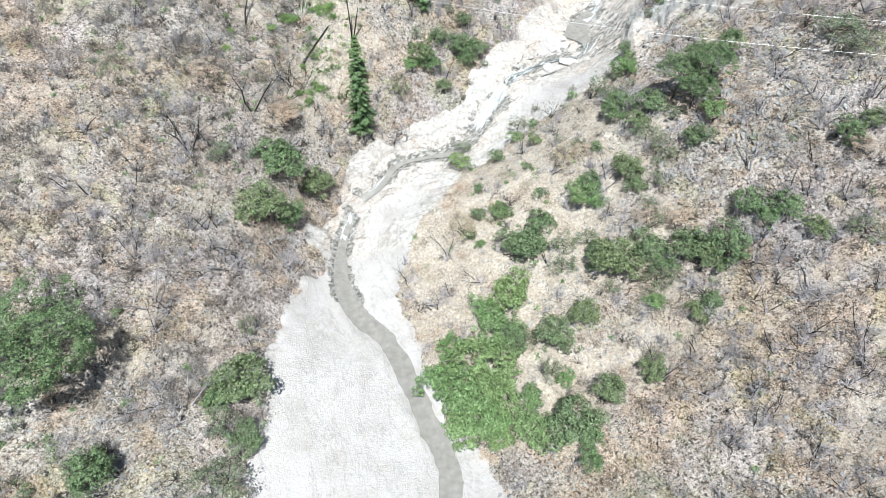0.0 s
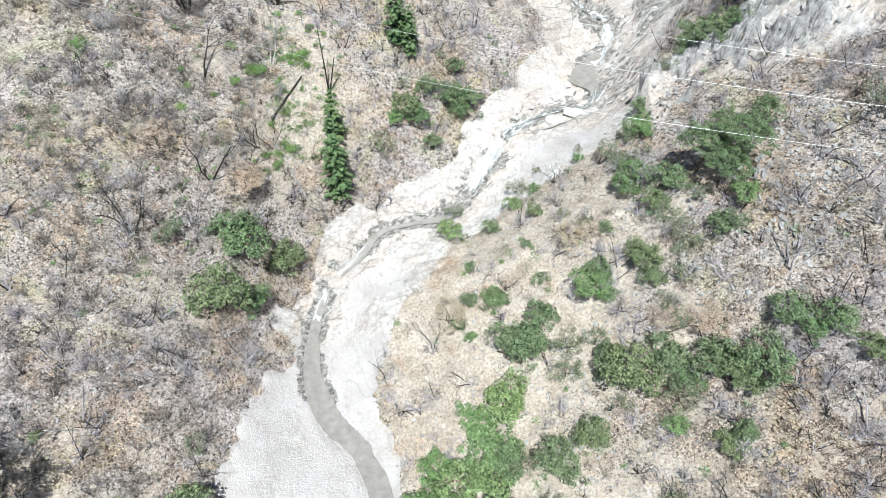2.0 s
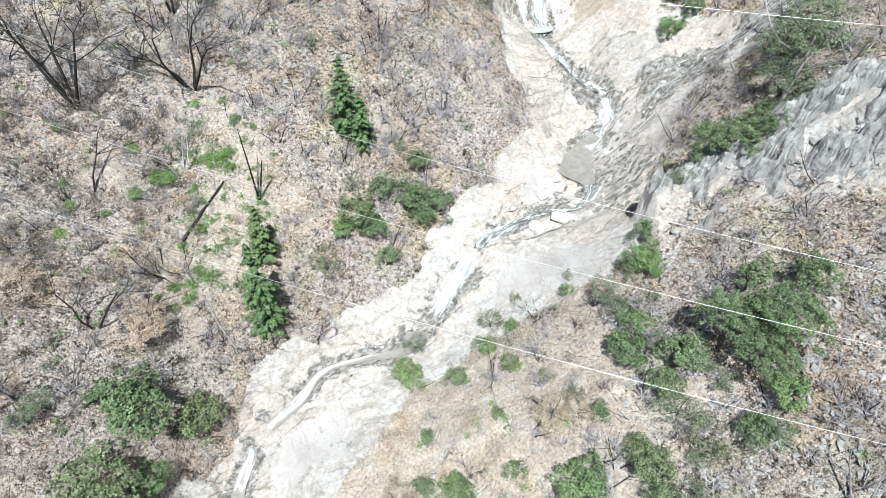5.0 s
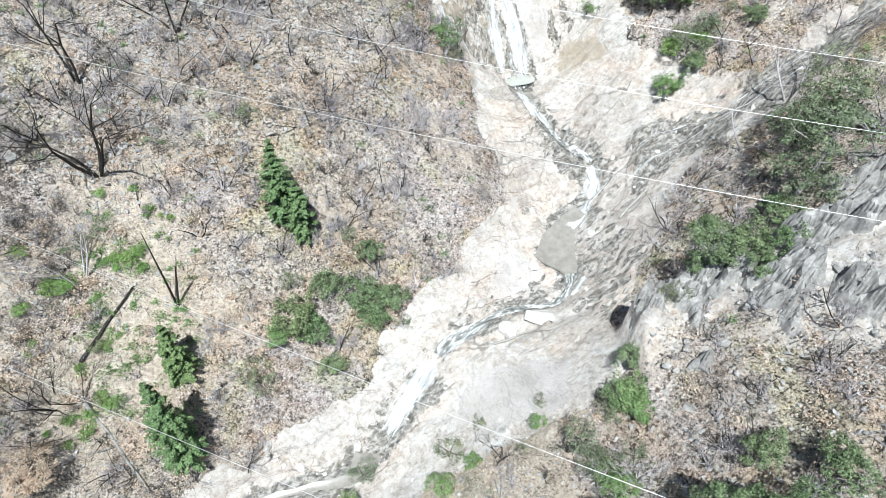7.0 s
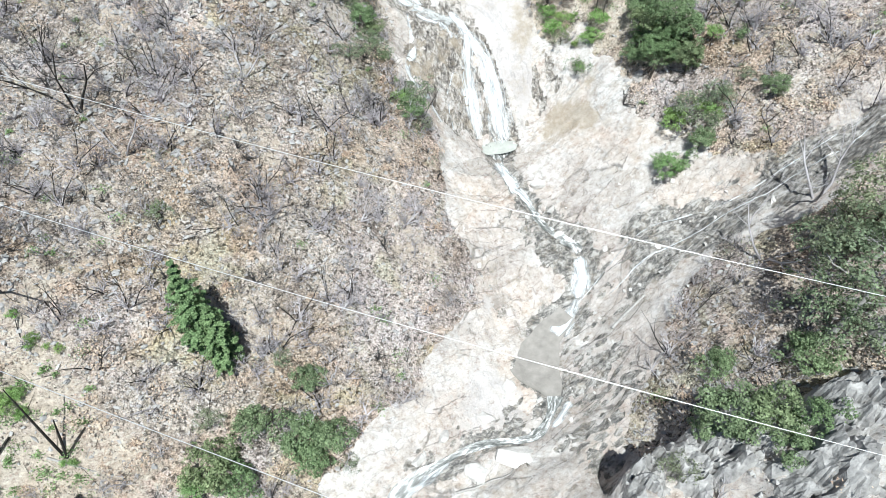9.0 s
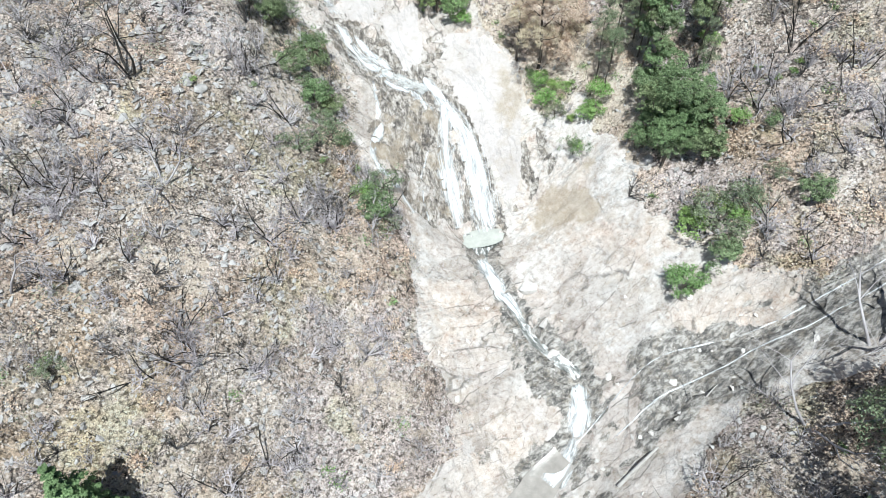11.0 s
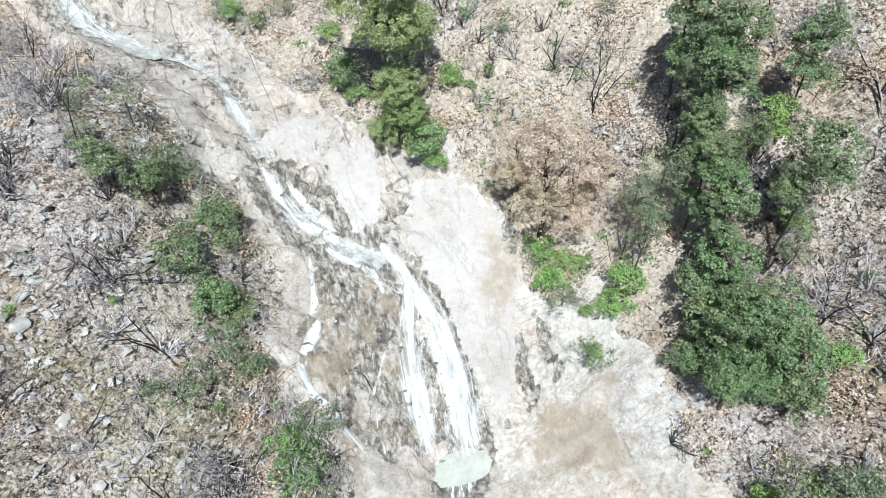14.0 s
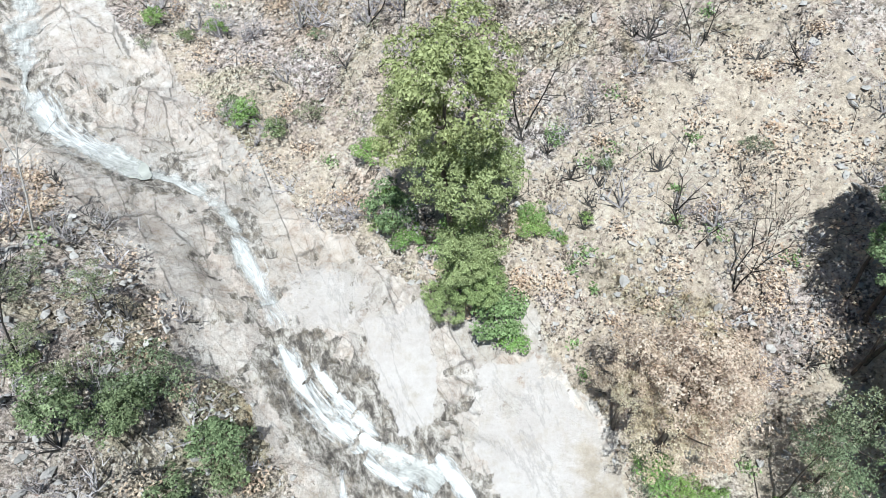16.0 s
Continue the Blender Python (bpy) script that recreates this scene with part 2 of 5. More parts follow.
LITTER = leafy("fallen_leaves", (0.15, 0.12, 0.10), (0.56, 0.49, 0.43))
STONE = two_tone("scree_stone", (0.25, 0.238, 0.23), (0.50, 0.48, 0.465), 0.9, 0.9, 0.02, 7.0)
CRAG = two_tone("outcrop_stone", (0.20, 0.192, 0.185), (0.52, 0.498, 0.48), 1.6, 0.92, 0.12, 6.0)
GRANITE = two_tone("pale_granite", (0.44, 0.415, 0.395), (0.70, 0.665, 0.63), 0.8, 0.85, 0.03, 5.0)


# ---- the lie of the land ----
XS = (-45, -25, -10, 0, 10, 20, 30, 45, 70)
LAND = {
    0: (-0.7, -2.1, -2.5, -1.7, 0.4, 3.7, 7.6, 14.0, 24.3),
    20: (6.3, 3.6, 0.4, 0.4, 1.8, 5.6, 10.6, 18.8, 30.2),
    35: (12.5, 8.4, 2.3, 1.8, 5.0, 9.3, 14.9, 24.1, 35.6),
    50: (20.0, 15.9, 6.7, 5.5, 9.5, 16.2, 22.9, 31.0, 40.8),
    62: (25.4, 21.0, 13.4, 9.3, 9.7, 15.6, 23.7, 32.7, 43.6),
    75: (29.7, 26.8, 22.1, 18.9, 15.5, 14.2, 20.7, 32.7, 45.9),
    88: (32.9, 31.5, 29.3, 26.7, 21.3, 17.8, 23.2, 34.4, 48.5),
    100: (34.9, 33.9, 33.0, 32.4, 25.6, 24.6, 30.2, 38.6, 51.4),
    115: (36.9, 35.1, 32.8, 31.5, 33.2, 36.4, 39.9, 45.4, 55.8),
    135: (40.0, 38.7, 38.2, 39.1, 41.4, 44.5, 47.9, 53.1, 61.9),
}
# the creek's bed from the foot of the valley to the head: x, y, z, half width of the water
CREEK = [
    (1.6, -40, -1.0, 1.1), (1.5, 18, 0.1, 1.0), (1.2, 22.5, 0.2, 0.9), (-1.7, 29.5, 0.4, 1.0), (-4.2, 35.0, 0.5, 1.05), (-7.7, 38.8, 0.7, 0.9),
    (-9.9, 44.3, 1.0, 0.8), (-9.9, 48.5, 1.4, 0.5), (-9.3, 50.9, 2.3, 0.4), (-8.0, 53.1, 3.6, 0.5), (-5.8, 54.7, 4.4, 0.35), (-4.4, 56.8, 5.2, 0.3), (-0.7, 58.1, 5.6, 0.28),
    (2.8, 59.0, 5.8, 0.6), (4.2, 61.1, 6.4, 1.1), (5.6, 62.6, 7.6, 0.8), (8.0, 64.7, 9.6, 0.8), (9.2, 66.7, 10.7, 0.5), (12.3, 68.7, 11.4, 0.3), (14.6, 69.5, 11.8, 0.3),
]
CREEK += [
    (18.6, 70.5, 12.1, 0.35), (19.6, 72.7, 12.5, 0.6), (19.1, 75.2, 12.7, 1.8), (19.6, 77.2, 13.0, 1.2), (22.1, 80.0, 14.5, 0.6), (22.2, 82.6, 16.0, 0.5), (19.8, 85.5, 16.6, 0.3),
    (18.6, 87.6, 17.1, 0.3), (16.8, 91.3, 17.7, 0.5), (16.3, 94.4, 18.0, 1.5), (15.5, 96.3, 20.6, 1.4), (14.8, 98.3, 23.0, 1.1), (13.9, 99.8, 24.4, 0.8), (12.4, 101.5, 25.5, 0.7),
    (10.2, 102.2, 25.9, 0.8), (8.8, 102.7, 26.3, 0.8),
]
CREEK += [
    (6.9, 104.1, 27.7, 0.8), (5.6, 106.6, 29.1, 0.4), (4.2, 108.8, 29.9, 0.4), (3.2, 110.4, 30.2, 0.4), (0.9, 112.0, 30.6, 0.5), (-2.0, 113.3, 30.8, 0.8), (-7.2, 115.8, 32.1, 0.7),
    (-9.4, 120.4, 33.5, 0.7), (-14, 150, 41.0, 0.8),
]
SIDE = [(21.9, 79.4, 14.6, 0.4), (26.5, 82.6, 17.6, 0.3), (31.2, 83.0, 20.6, 0.3), (35.0, 83.6, 23.4, 0.4), (40.0, 85.4, 26.5, 0.4), (60, 92, 36.0, 0.4)]
# pale ground on either side of the creek: y, left edge, right edge
BANKS = np.array([(-40, -16, 9), (18, -15, 9), (25, -14.6, 1.4), (31, -14, 0.6), (38.5, -13.6, -2.6), (44, -12.8, -3.8), (48, -12.4, -1.0), (52, -11.2, 2.0), (56, -8.2, 5.5), (58.2, -6, 11), (59.4, -4.6, 16.5), (61, -2.5, 19.6),
                  (64, 2, 21.3), (67, 6, 23.5), (71, 7.5, 25), (75, 11, 27), (80, 14, 30), (85, 13, 33), (90, 11.2, 28.5), (95, 9.2, 25.8), (99, 7.6, 22.8), (103, 4.6, 19.6),
                  (106, 1.5, 15.6), (109, -1.6, 10.8), (113, -6.4, 5.6), (117, -10, 0), (122, -13, -5.5), (150, -18, -10)], float)
BANKS_Y = BANKS[:, 0]


def cubic(x, xs, ys):
    """A smooth curve through the stations; straight on beyond them."""
    xs, ys = np.asarray(xs, float), np.asarray(ys, float)
    slope = np.gradient(ys, xs, axis=0)
    i = np.clip(np.searchsorted(xs, x) - 1, 0, len(xs) - 2)
    w = xs[i + 1] - xs[i]
    t = np.clip((x - xs[i]) / w, 0, 1)
    over = np.where(x < xs[0], x - xs[0], np.where(x > xs[-1], x - xs[-1], 0))
    return i, t, w, over, slope


def along(x, xs, ys):
    i, t, w, over, slope = cubic(x, xs, ys)
    a, b, p, q = ys[i], ys[i + 1], slope[i] * w, slope[i + 1] * w
    return a + t * (p + t * (3 * (b - a) - 2 * p - q + t * (2 * (a - b) + p + q))) + over * np.where(x < xs[0], slope[0], slope[-1])


def lattice(ix, iy, seed):
    h = (ix.astype(np.int64) * 374761393 + iy.astype(np.int64) * 668265263 + seed * 1274126177) & 0xFFFFFFFF
    h = ((h ^ (h >> 13)) * 1274126177) & 0xFFFFFFFF
    return ((h ^ (h >> 16)) & 0xFFFF) / 65535.0


def value_noise(x, y, seed=0):
    ix, iy = np.floor(x).astype(int), np.floor(y).astype(int)
    u, v = x - ix, y - iy
    u, v = u * u * (3 - 2 * u), v * v * (3 - 2 * v)
    a, b = lattice(ix, iy, seed), lattice(ix + 1, iy, seed)
    c, d = lattice(ix, iy + 1, seed), lattice(ix + 1, iy + 1, seed)
    return (a * (1 - u) + b * u) * (1 - v) + (c * (1 - u) + d * u) * v - 0.5


def fbm(x, y, size, octaves=4, seed=0):
    out, amp = 0, 1.0
    for k in range(octaves):
        out = out + amp * value_noise(x / size + 17.3 * k, y / size - 9.1 * k, seed + k)
        size, amp = size / 2.1, amp * 0.5
    return out


def blocks(x, y, size, seed=0):
    """Broken rock: each block's own level and tilt, and how near its edge a place lies."""
    gx, gy = np.floor(x / size), np.floor(y / size)
    best, second, level = np.full(x.shape, 9e9), np.full(x.shape, 9e9), np.zeros(x.shape)
    for i in (-1, 0, 1):
        for j in (-1, 0, 1):
            cx, cy = gx + i, gy + j
            px, py = (cx + lattice(cx, cy, seed)) * size, (cy + lattice(cx, cy, seed + 1)) * size
            d = np.hypot(x - px, y - py)
            tilt = lattice(cx, cy, seed + 2) - 0.5 + (x - px) / size * (lattice(cx, cy, seed + 3) - 0.5) + (y - py) / size * (lattice(cx, cy, seed + 4) - 0.5)
            nearer = d < best
            second = np.where(nearer, best, np.minimum(second, d))
            level = np.where(nearer, tilt, level)
            best = np.minimum(best, d)
    return level, (second - best) / size


def smooth_line(stations, step=0.4):
    p = np.array(stations, float)
    s = np.r_[0, np.cumsum(np.linalg.norm(np.diff(p[:, :2], axis=0), axis=1))]
    at = np.arange(0, s[-1], step)
    return np.stack([along(at, s, p[:, k]) for k in range(4)], 1)


CREEK_LINE, SIDE_LINE = smooth_line(CREEK), smooth_line(SIDE)
LAND_Y = np.array(sorted(LAND), float)
LAND_Z = np.array([LAND[int(y)] for y in LAND_Y], float)


def valley(x, y):
    x, y = np.asarray(x, float), np.asarray(y, float)
    cols = np.stack([along(y, LAND_Y, LAND_Z[:, k]) for k in range(len(XS))], -1)
    xs = np.array(XS, float)
    slope = np.gradient(cols, xs, axis=-1)
    i = np.clip(np.searchsorted(xs, x) - 1, 0, len(xs) - 2)
    w = xs[i + 1] - xs[i]
    t = np.clip((x - xs[i]) / w, 0, 1)
    pick = lambda g, k: np.take_along_axis(g, k[..., None], -1)[..., 0]
    a, b, p, q = pick(cols, i), pick(cols, i + 1), pick(slope, i) * w, pick(slope, i + 1) * w
    z = a + t * (p + t * (3 * (b - a) - 2 * p - q + t * (2 * (a - b) + p + q)))
    return z + np.where(x < xs[0], (x - xs[0]) * slope[..., 0], np.where(x > xs[-1], (x - xs[-1]) * slope[..., -1], 0))


def nearest(x, y, line):
    d, k = np.full(x.shape, 9e9), np.zeros(x.shape, int)
    for n, (px, py) in enumerate(line[:, :2]):
        e = (x - px) ** 2 + (y - py) ** 2
        k = np.where(e < d, n, k)
        d = np.minimum(d, e)
    return np.sqrt(d), k


def bank_edges(y):
    return along(y, BANKS_Y, BANKS[:, 1]), along(y, BANKS_Y, BANKS[:, 2])


def smoothstep(v, a, b):
    t = np.clip((v - a) / (b - a), 0, 1)
    return t * t * (3 - 2 * t)


def pale(x, y):
    """1 on the scoured rock and silt along the creek, 0 on the hillsides."""
    left, right = bank_edges(y)
    rag = 3.2 * fbm(x, y, 4.0, 5, 31)
    bed = smoothstep(np.minimum(x - left, right - x) + rag, -0.6, 0.6)
    gully = 1 - smoothstep(nearest(x, y + 1.2, SIDE_LINE)[0] + rag, 2.4, 3.4)
    return np.maximum(bed, gully * (1 - smoothstep(x, 40, 44)))


LINE_OFF = CREEK_LINE[:, 2] - valley(CREEK_LINE[:, 0], CREEK_LINE[:, 1])
SIDE_OFF = SIDE_LINE[:, 2] - valley(SIDE_LINE[:, 0], SIDE_LINE[:, 1])


def region(x, y, corners, soft=0.5, rag=0.7, seed=0):
    """1 inside a ragged-edged patch of ground, 0 outside."""
    inside, d = np.zeros(x.shape, bool), np.full(x.shape, 9e9)
    for (ax, ay), (bx, by) in zip(corners, corners[1:] + corners[:1]):
        inside ^= ((ay > y) != (by > y)) & (x < (bx - ax) * (y - ay) / (by - ay + 1e-9) + ax)
        t = np.clip(((x - ax) * (bx - ax) + (y - ay) * (by - ay)) / ((bx - ax) ** 2 + (by - ay) ** 2), 0, 1)
        d = np.minimum(d, np.hypot(x - ax - t * (bx - ax), y - ay - t * (by - ay)))
    return smoothstep(np.where(inside, d, -d) + rag * fbm(x, y, 1.2, 3, 300 + seed), -soft, soft)


STAINED = [(9.3, 100.7), (12.5, 100.5), (14.0, 99.0), (14.2, 94.7), (13.3, 93.1), (11.5, 93.4), (9.3, 95.9)]
SLAB_HIGH = [(9.2, 106.7), (11.7, 107.0), (12.4, 104.7), (12.3, 103.1), (11.1, 102.7), (9.8, 105.2)]
SLAB_EAST = [(14.0, 105.0), (16.2, 105.1), (18.6, 103.4), (19.5, 99.6), (19.6, 97.8), (18.8, 95.4), (17.0, 98.3), (15.4, 100.4), (14.0, 102.2)]
DARK_SEAM = [(14.7, 100.3), (15.7, 99.9), (18.9, 94.2), (18.0, 94.2)]
STREAKED = [(19.6, 98.8), (21.4, 98.8), (22.1, 96.7), (19.5, 94.6), (18.9, 95.3)]
BRACKISH = [(21.0, 95.2), (23.8, 95.3), (24.0, 92.3), (20.8, 92.3)]


FRACTURED = [(7.2, 106.6), (9.2, 106.5), (11.1, 102.9), (14.1, 100.7), (14.0, 99.2), (9.6, 100.4), (8.0, 101.8), (5.6, 105.2)]
WET_CHUTE = [(16.4, 91.7), (19.4, 88.2), (22.2, 84.6), (23.3, 82.4), (23.0, 81.0), (19.5, 82.1), (17.9, 83.6), (18.5, 85.6), (17.4, 88.5)]
LEDGES = [(22.3, 79.0), (23.9, 76.1), (24.3, 71.2), (22.9, 69.4), (21.8, 64.2), (19.9, 69.1), (20.7, 72.6), (21.1, 76.6)]
CREEK_RIM = [(18.7, 72.5), (18.4, 71.1), (15.9, 69.9), (12.6, 67.7), (9.5, 66.6), (9.5, 67.0), (12.4, 68.8), (15.5, 71.0), (17.5, 72.6)]

def land(x, y):
    """Height of the ground, and what it is made of."""
    x, y = np.asarray(x, float), np.asarray(y, float)
    z = valley(x, y)
    d, k = nearest(x, y, CREEK_LINE)
    e, j = nearest(x, y, SIDE_LINE)
    wide = CREEK_LINE[k, 3]
    z = z + LINE_OFF[k] * np.exp(-(np.maximum(d - 1, 0) / 5.0) ** 2)
    side_pull = smoothstep(d, 3, 8)
    z = z + SIDE_OFF[j] * np.exp(-(e / 3.5) ** 2) * side_pull
    bare = pale(x, y)
    silt = bare * (1 - smoothstep(y + 3 * fbm(x, y, 6, 3, 5), 43, 49))
    slab = np.exp(-(((x - 14.5) / 3.6) ** 2) - ((y - 62.6) / 2.8) ** 2) + np.exp(-(((x + 4.0) / 3.2) ** 2) - ((y - 51.5) / 3.6) ** 2) + 0.8 * np.exp(-(((x - 15.5) / 3.0) ** 2) - ((y - 72.0) / 2.5) ** 2)
    slab = slab + 0.8 * np.exp(-(((x - 8.0) / 2.4) ** 2) - ((y - 107.2) / 2.2) ** 2) + 0.5 * np.exp(-(((x - 14.0) / 4.0) ** 2) - ((y - 78.0) / 4.0) ** 2)
    clean = np.maximum(region(x, y, SLAB_HIGH, 0.3, 0.4, 1), region(x, y, SLAB_EAST, 0.3, 0.6, 2))
    stained, seam, streak = region(x, y, STAINED, 0.4, 1.0, 3), region(x, y, DARK_SEAM, 0.3, 0.5, 4), region(x, y, STREAKED, 0.5, 0.8, 5)
    clean = np.maximum(clean, smoothstep(np.exp(-(((x - 14.2) / 4.6) ** 2) - ((y - 62.2) / 3.0) ** 2) + 0.4 * fbm(x, y, 1.5, 3, 9), 0.4, 0.7))
    broken = region(x, y, FRACTURED, 0.5, 1.2, 7)
    chute, ledge, rim = region(x, y, WET_CHUTE, 0.3, 1.0, 8), region(x, y, LEDGES, 0.5, 1.4, 9), region(x, y, CREEK_RIM, 0.25, 0.6, 10)
    slab = np.maximum(0.62 * slab * (1 - stained) * (1 - seam) * (1 - broken), clean)
    silt = np.maximum(silt, bare * np.clip(slab * (0.8 + 1.0 * fbm(x, y, 2.2, 4, 7)), 0, 0.9))
    rock = bare * (1 - silt)
    far = smoothstep(d, wide * 0.8, wide + 1.6)
    wx, wy = x + 1.6 * fbm(x, y, 3.0, 3, 3), y + 1.6 * fbm(x, y, 3.0, 3, 4)
    level, edge = blocks((0.92 * wx + 0.39 * wy) * 0.45, 0.92 * wy - 0.39 * wx, 1.7, 11)
    small, small_edge = blocks((0.92 * wx - 0.39 * wy) * 0.7, 0.92 * wy + 0.39 * wx, 0.75, 23)
    joint = np.exp(-(((x - 20.5) / 6.0) ** 2) - ((y - 74.0) / 7.0) ** 2) * 0.9 + 1.2 * np.exp(-(((x - 9) / 8.0) ** 2) - ((y - 104.0) / 8.0) ** 2) + np.exp(-(((x + 6) / 7) ** 2) - ((y - 116) / 6) ** 2) + (1 - smoothstep(d, 1.0, 2.6)) * (y > 42) + (1 - smoothstep(e, 2.5, 5.0)) * smoothstep(d, 2, 4)
    smooth_face = np.exp(-(((x - 17.6) / 2.0) ** 2) - ((y - 101.0) / 4.0) ** 2) + np.exp(-(((x - 14.5) / 3.0) ** 2) - ((y - 62.0) / 3.0) ** 2)
    joint = joint + 0.75 * np.exp(-(((x - 22) / 5.0) ** 2) - ((y - 88.5) / 5.0) ** 2) + 0.5 * np.exp(-(((x - 12.5) / 4.0) ** 2) - ((y - 76.0) / 9.0) ** 2)
    joint = np.clip(joint * (0.75 + 1.2 * fbm(x, y, 5, 3, 19)) + 0.12 - 0.7 * smooth_face, 0, 1)
    z = z + rock * far * ((0.25 + 0.75 * joint) * (0.9 * level + 0.32 * small) - joint * 0.35 * (1 - smoothstep(edge, 0.0, 0.10)))
    z = z + np.clip(stained + 0.7 * streak + 0.6 * broken + 0.7 * chute, 0, 1) * (0.5 * level + 0.75 * small - 0.4 * (1 - smoothstep(small_edge, 0.0, 0.14))) - 0.25 * seam
    # a jagged outcrop with a sheer north side and a gully behind it
    crest = 64.6 + 1.2 * np.sin((x - 21) / 5.0) + 1.2 * fbm(x, y * 0, 3.0, 3, 161)
    run = smoothstep(x, 20.9, 21.3) * (1 - smoothstep(x, 36, 41))
    crag = run * np.where(y < crest, np.exp(-((y - crest) / 4.6) ** 2), np.exp(-((y - crest) / 0.5) ** 2))
    z = z + crag * (1.7 + 2.2 * np.exp(-((x - 21.3) / 1.8) ** 2)) - run * 1.6 * np.exp(-((y - crest - 2.0) / 1.6) ** 2)
    crag2 = np.exp(-(((x - 34.0) / 5.0) ** 2) - ((y - 59.0) / 2.6) ** 2)
    stony = np.clip(crag + crag2, 0, 1)
    z = z + stony * (1.3 * level + 0.9 * small - 0.5 * (1 - smoothstep(small_edge, 0.0, 0.16)))
    z = z + (1 - bare) * (0.9 * fbm(x, y, 7.0, 3, 41) + 0.55 * fbm(x, y, 1.8, 3, 51))
    z = z + silt * 0.12 * fbm(x, y, 2.5, 3, 61)
    z = z - 0.28 * (1 - smoothstep(d, wide * 0.6, wide + 0.5)) * (y < 125)
    dry = np.exp(-(((x - 8) / 8.0) ** 2) - ((y - 45) / 14.0) ** 2) * 1.6 + 1.2 * np.exp(-(((x - 21) / 8) ** 2) - ((y - 109) / 8) ** 2)
    dry = dry + 0.55 * np.exp(-(((x + 12) / 5.0) ** 2) - ((y - 64) / 6.0) ** 2)
    dry = np.clip(dry * np.where(y > 90, 0.38, 1.0) + 0.55 * fbm(x, y, 5, 4, 71), 0, 1)
    wet = np.clip((1 - smoothstep(d, wide + 0.1, wide + 1.0)) * 0.8 * (y > 40) * (0.5 + 1.2 * fbm(x, y, 1.5, 3, 81)), 0, 1)
    wet = np.clip(wet + rock * joint * smoothstep(edge, 0.10, 0.02) * 0.6 + (1 - smoothstep(nearest(x, y + 1.3, SIDE_LINE)[0] + 2 * fbm(x, y, 3, 3, 93), 1.3, 2.6)) * smoothstep(d, 2.5, 4) * (1 - smoothstep(x, 42, 50)) * (0.85 + 0.9 * fbm(x, y, 2, 3, 91)), 0, 1)
    steps = np.sin((y - 0.25 * x) * 4.0 + 5 * fbm(x, y, 2.4, 4, 201))
    z = z + 0.16 * ledge * smoothstep(steps, -0.4, 0.4)
    wet = np.clip(wet + chute * (0.75 + 2.0 * fbm(x, y, 0.9, 4, 203)) + ledge * (smoothstep(-np.abs(steps), -0.6, -0.15) + 0.15 + 0.9 * fbm(x, y, 1.2, 4, 205)) + rim * (0.7 + 2.0 * fbm(x, y, 0.8, 4, 207)), 0, 1)
    stripe = smoothstep(np.sin((0.9 * x + 0.42 * y) * 4.2 + 3 * fbm(x, y, 2.0, 3, 97)), 0.0, 0.6)
    wet = np.clip(wet + np.maximum(stained * (0.78 + 1.3 * fbm(x, y, 1.0, 4, 95)), broken * (0.5 + 1.2 * fbm(x, y, 1.2, 4, 99))) + 0.8 * seam + streak * stripe * 0.8, 0, 1) * (1 - clean)
    rust = region(x, y, BRACKISH, 0.6, 1.2, 6) * (0.35 + 1.2 * fbm(x, y, 1.5, 3, 171)) + 0.3 * stained * (0.35 + 2.2 * fbm(x, y, 1.1, 3, 173)) + 0.6 * np.exp(-(((x - 18.8) / 0.9) ** 2) - ((y - 100.5) / 2.4) ** 2) * (0.6 + 1.5 * fbm(x, y, 1.0, 3, 175))
    ashy = np.exp(-(((x - 30) / 9.0) ** 2) - ((y - 60.5) / 4.5) ** 2)
    rock = np.clip(rock + np.maximum(stony * 0.8, ashy * 0.36) * (1 - bare), 0, 1)
    return z, dict(rock=rock, silt=silt, dry=dry * (1 - bare), wet=wet, joint=joint, head=smoothstep(y, 89, 94), rust=np.clip(rust, 0, 0.85))


def height(x, y):
    return float(land(np.array([x]), np.array([y]))[0][0])


# ---- mesh helpers ----
def raw_mesh(name, verts, faces, mat, smooth=False):
    """A mesh from arrays; all faces have as many corners as faces has columns."""
    verts, faces = np.asarray(verts, np.float32), np.asarray(faces, np.int32)
    me = bpy.data.meshes.new(name)
    n, c = faces.shape
    me.vertices.add(len(verts))
    me.vertices.foreach_set("co", verts.ravel())
    me.loops.add(n * c)
    me.loops.foreach_set("vertex_index", faces.ravel())
    me.polygons.add(n)
    me.polygons.foreach_set("loop_start", np.arange(0, n * c, c, dtype=np.int32))
    me.polygons.foreach_set("loop_total", np.full(n, c, np.int32))
    me.polygons.foreach_set("use_smooth", np.full(n, smooth))
    me.materials.append(mat)
    me.update(calc_edges=True)
    return me


def link_part(name, mesh, parent, label=""):
    ob = new(name, mesh)
    ob.parent = parent
    return tagged(ob, label)


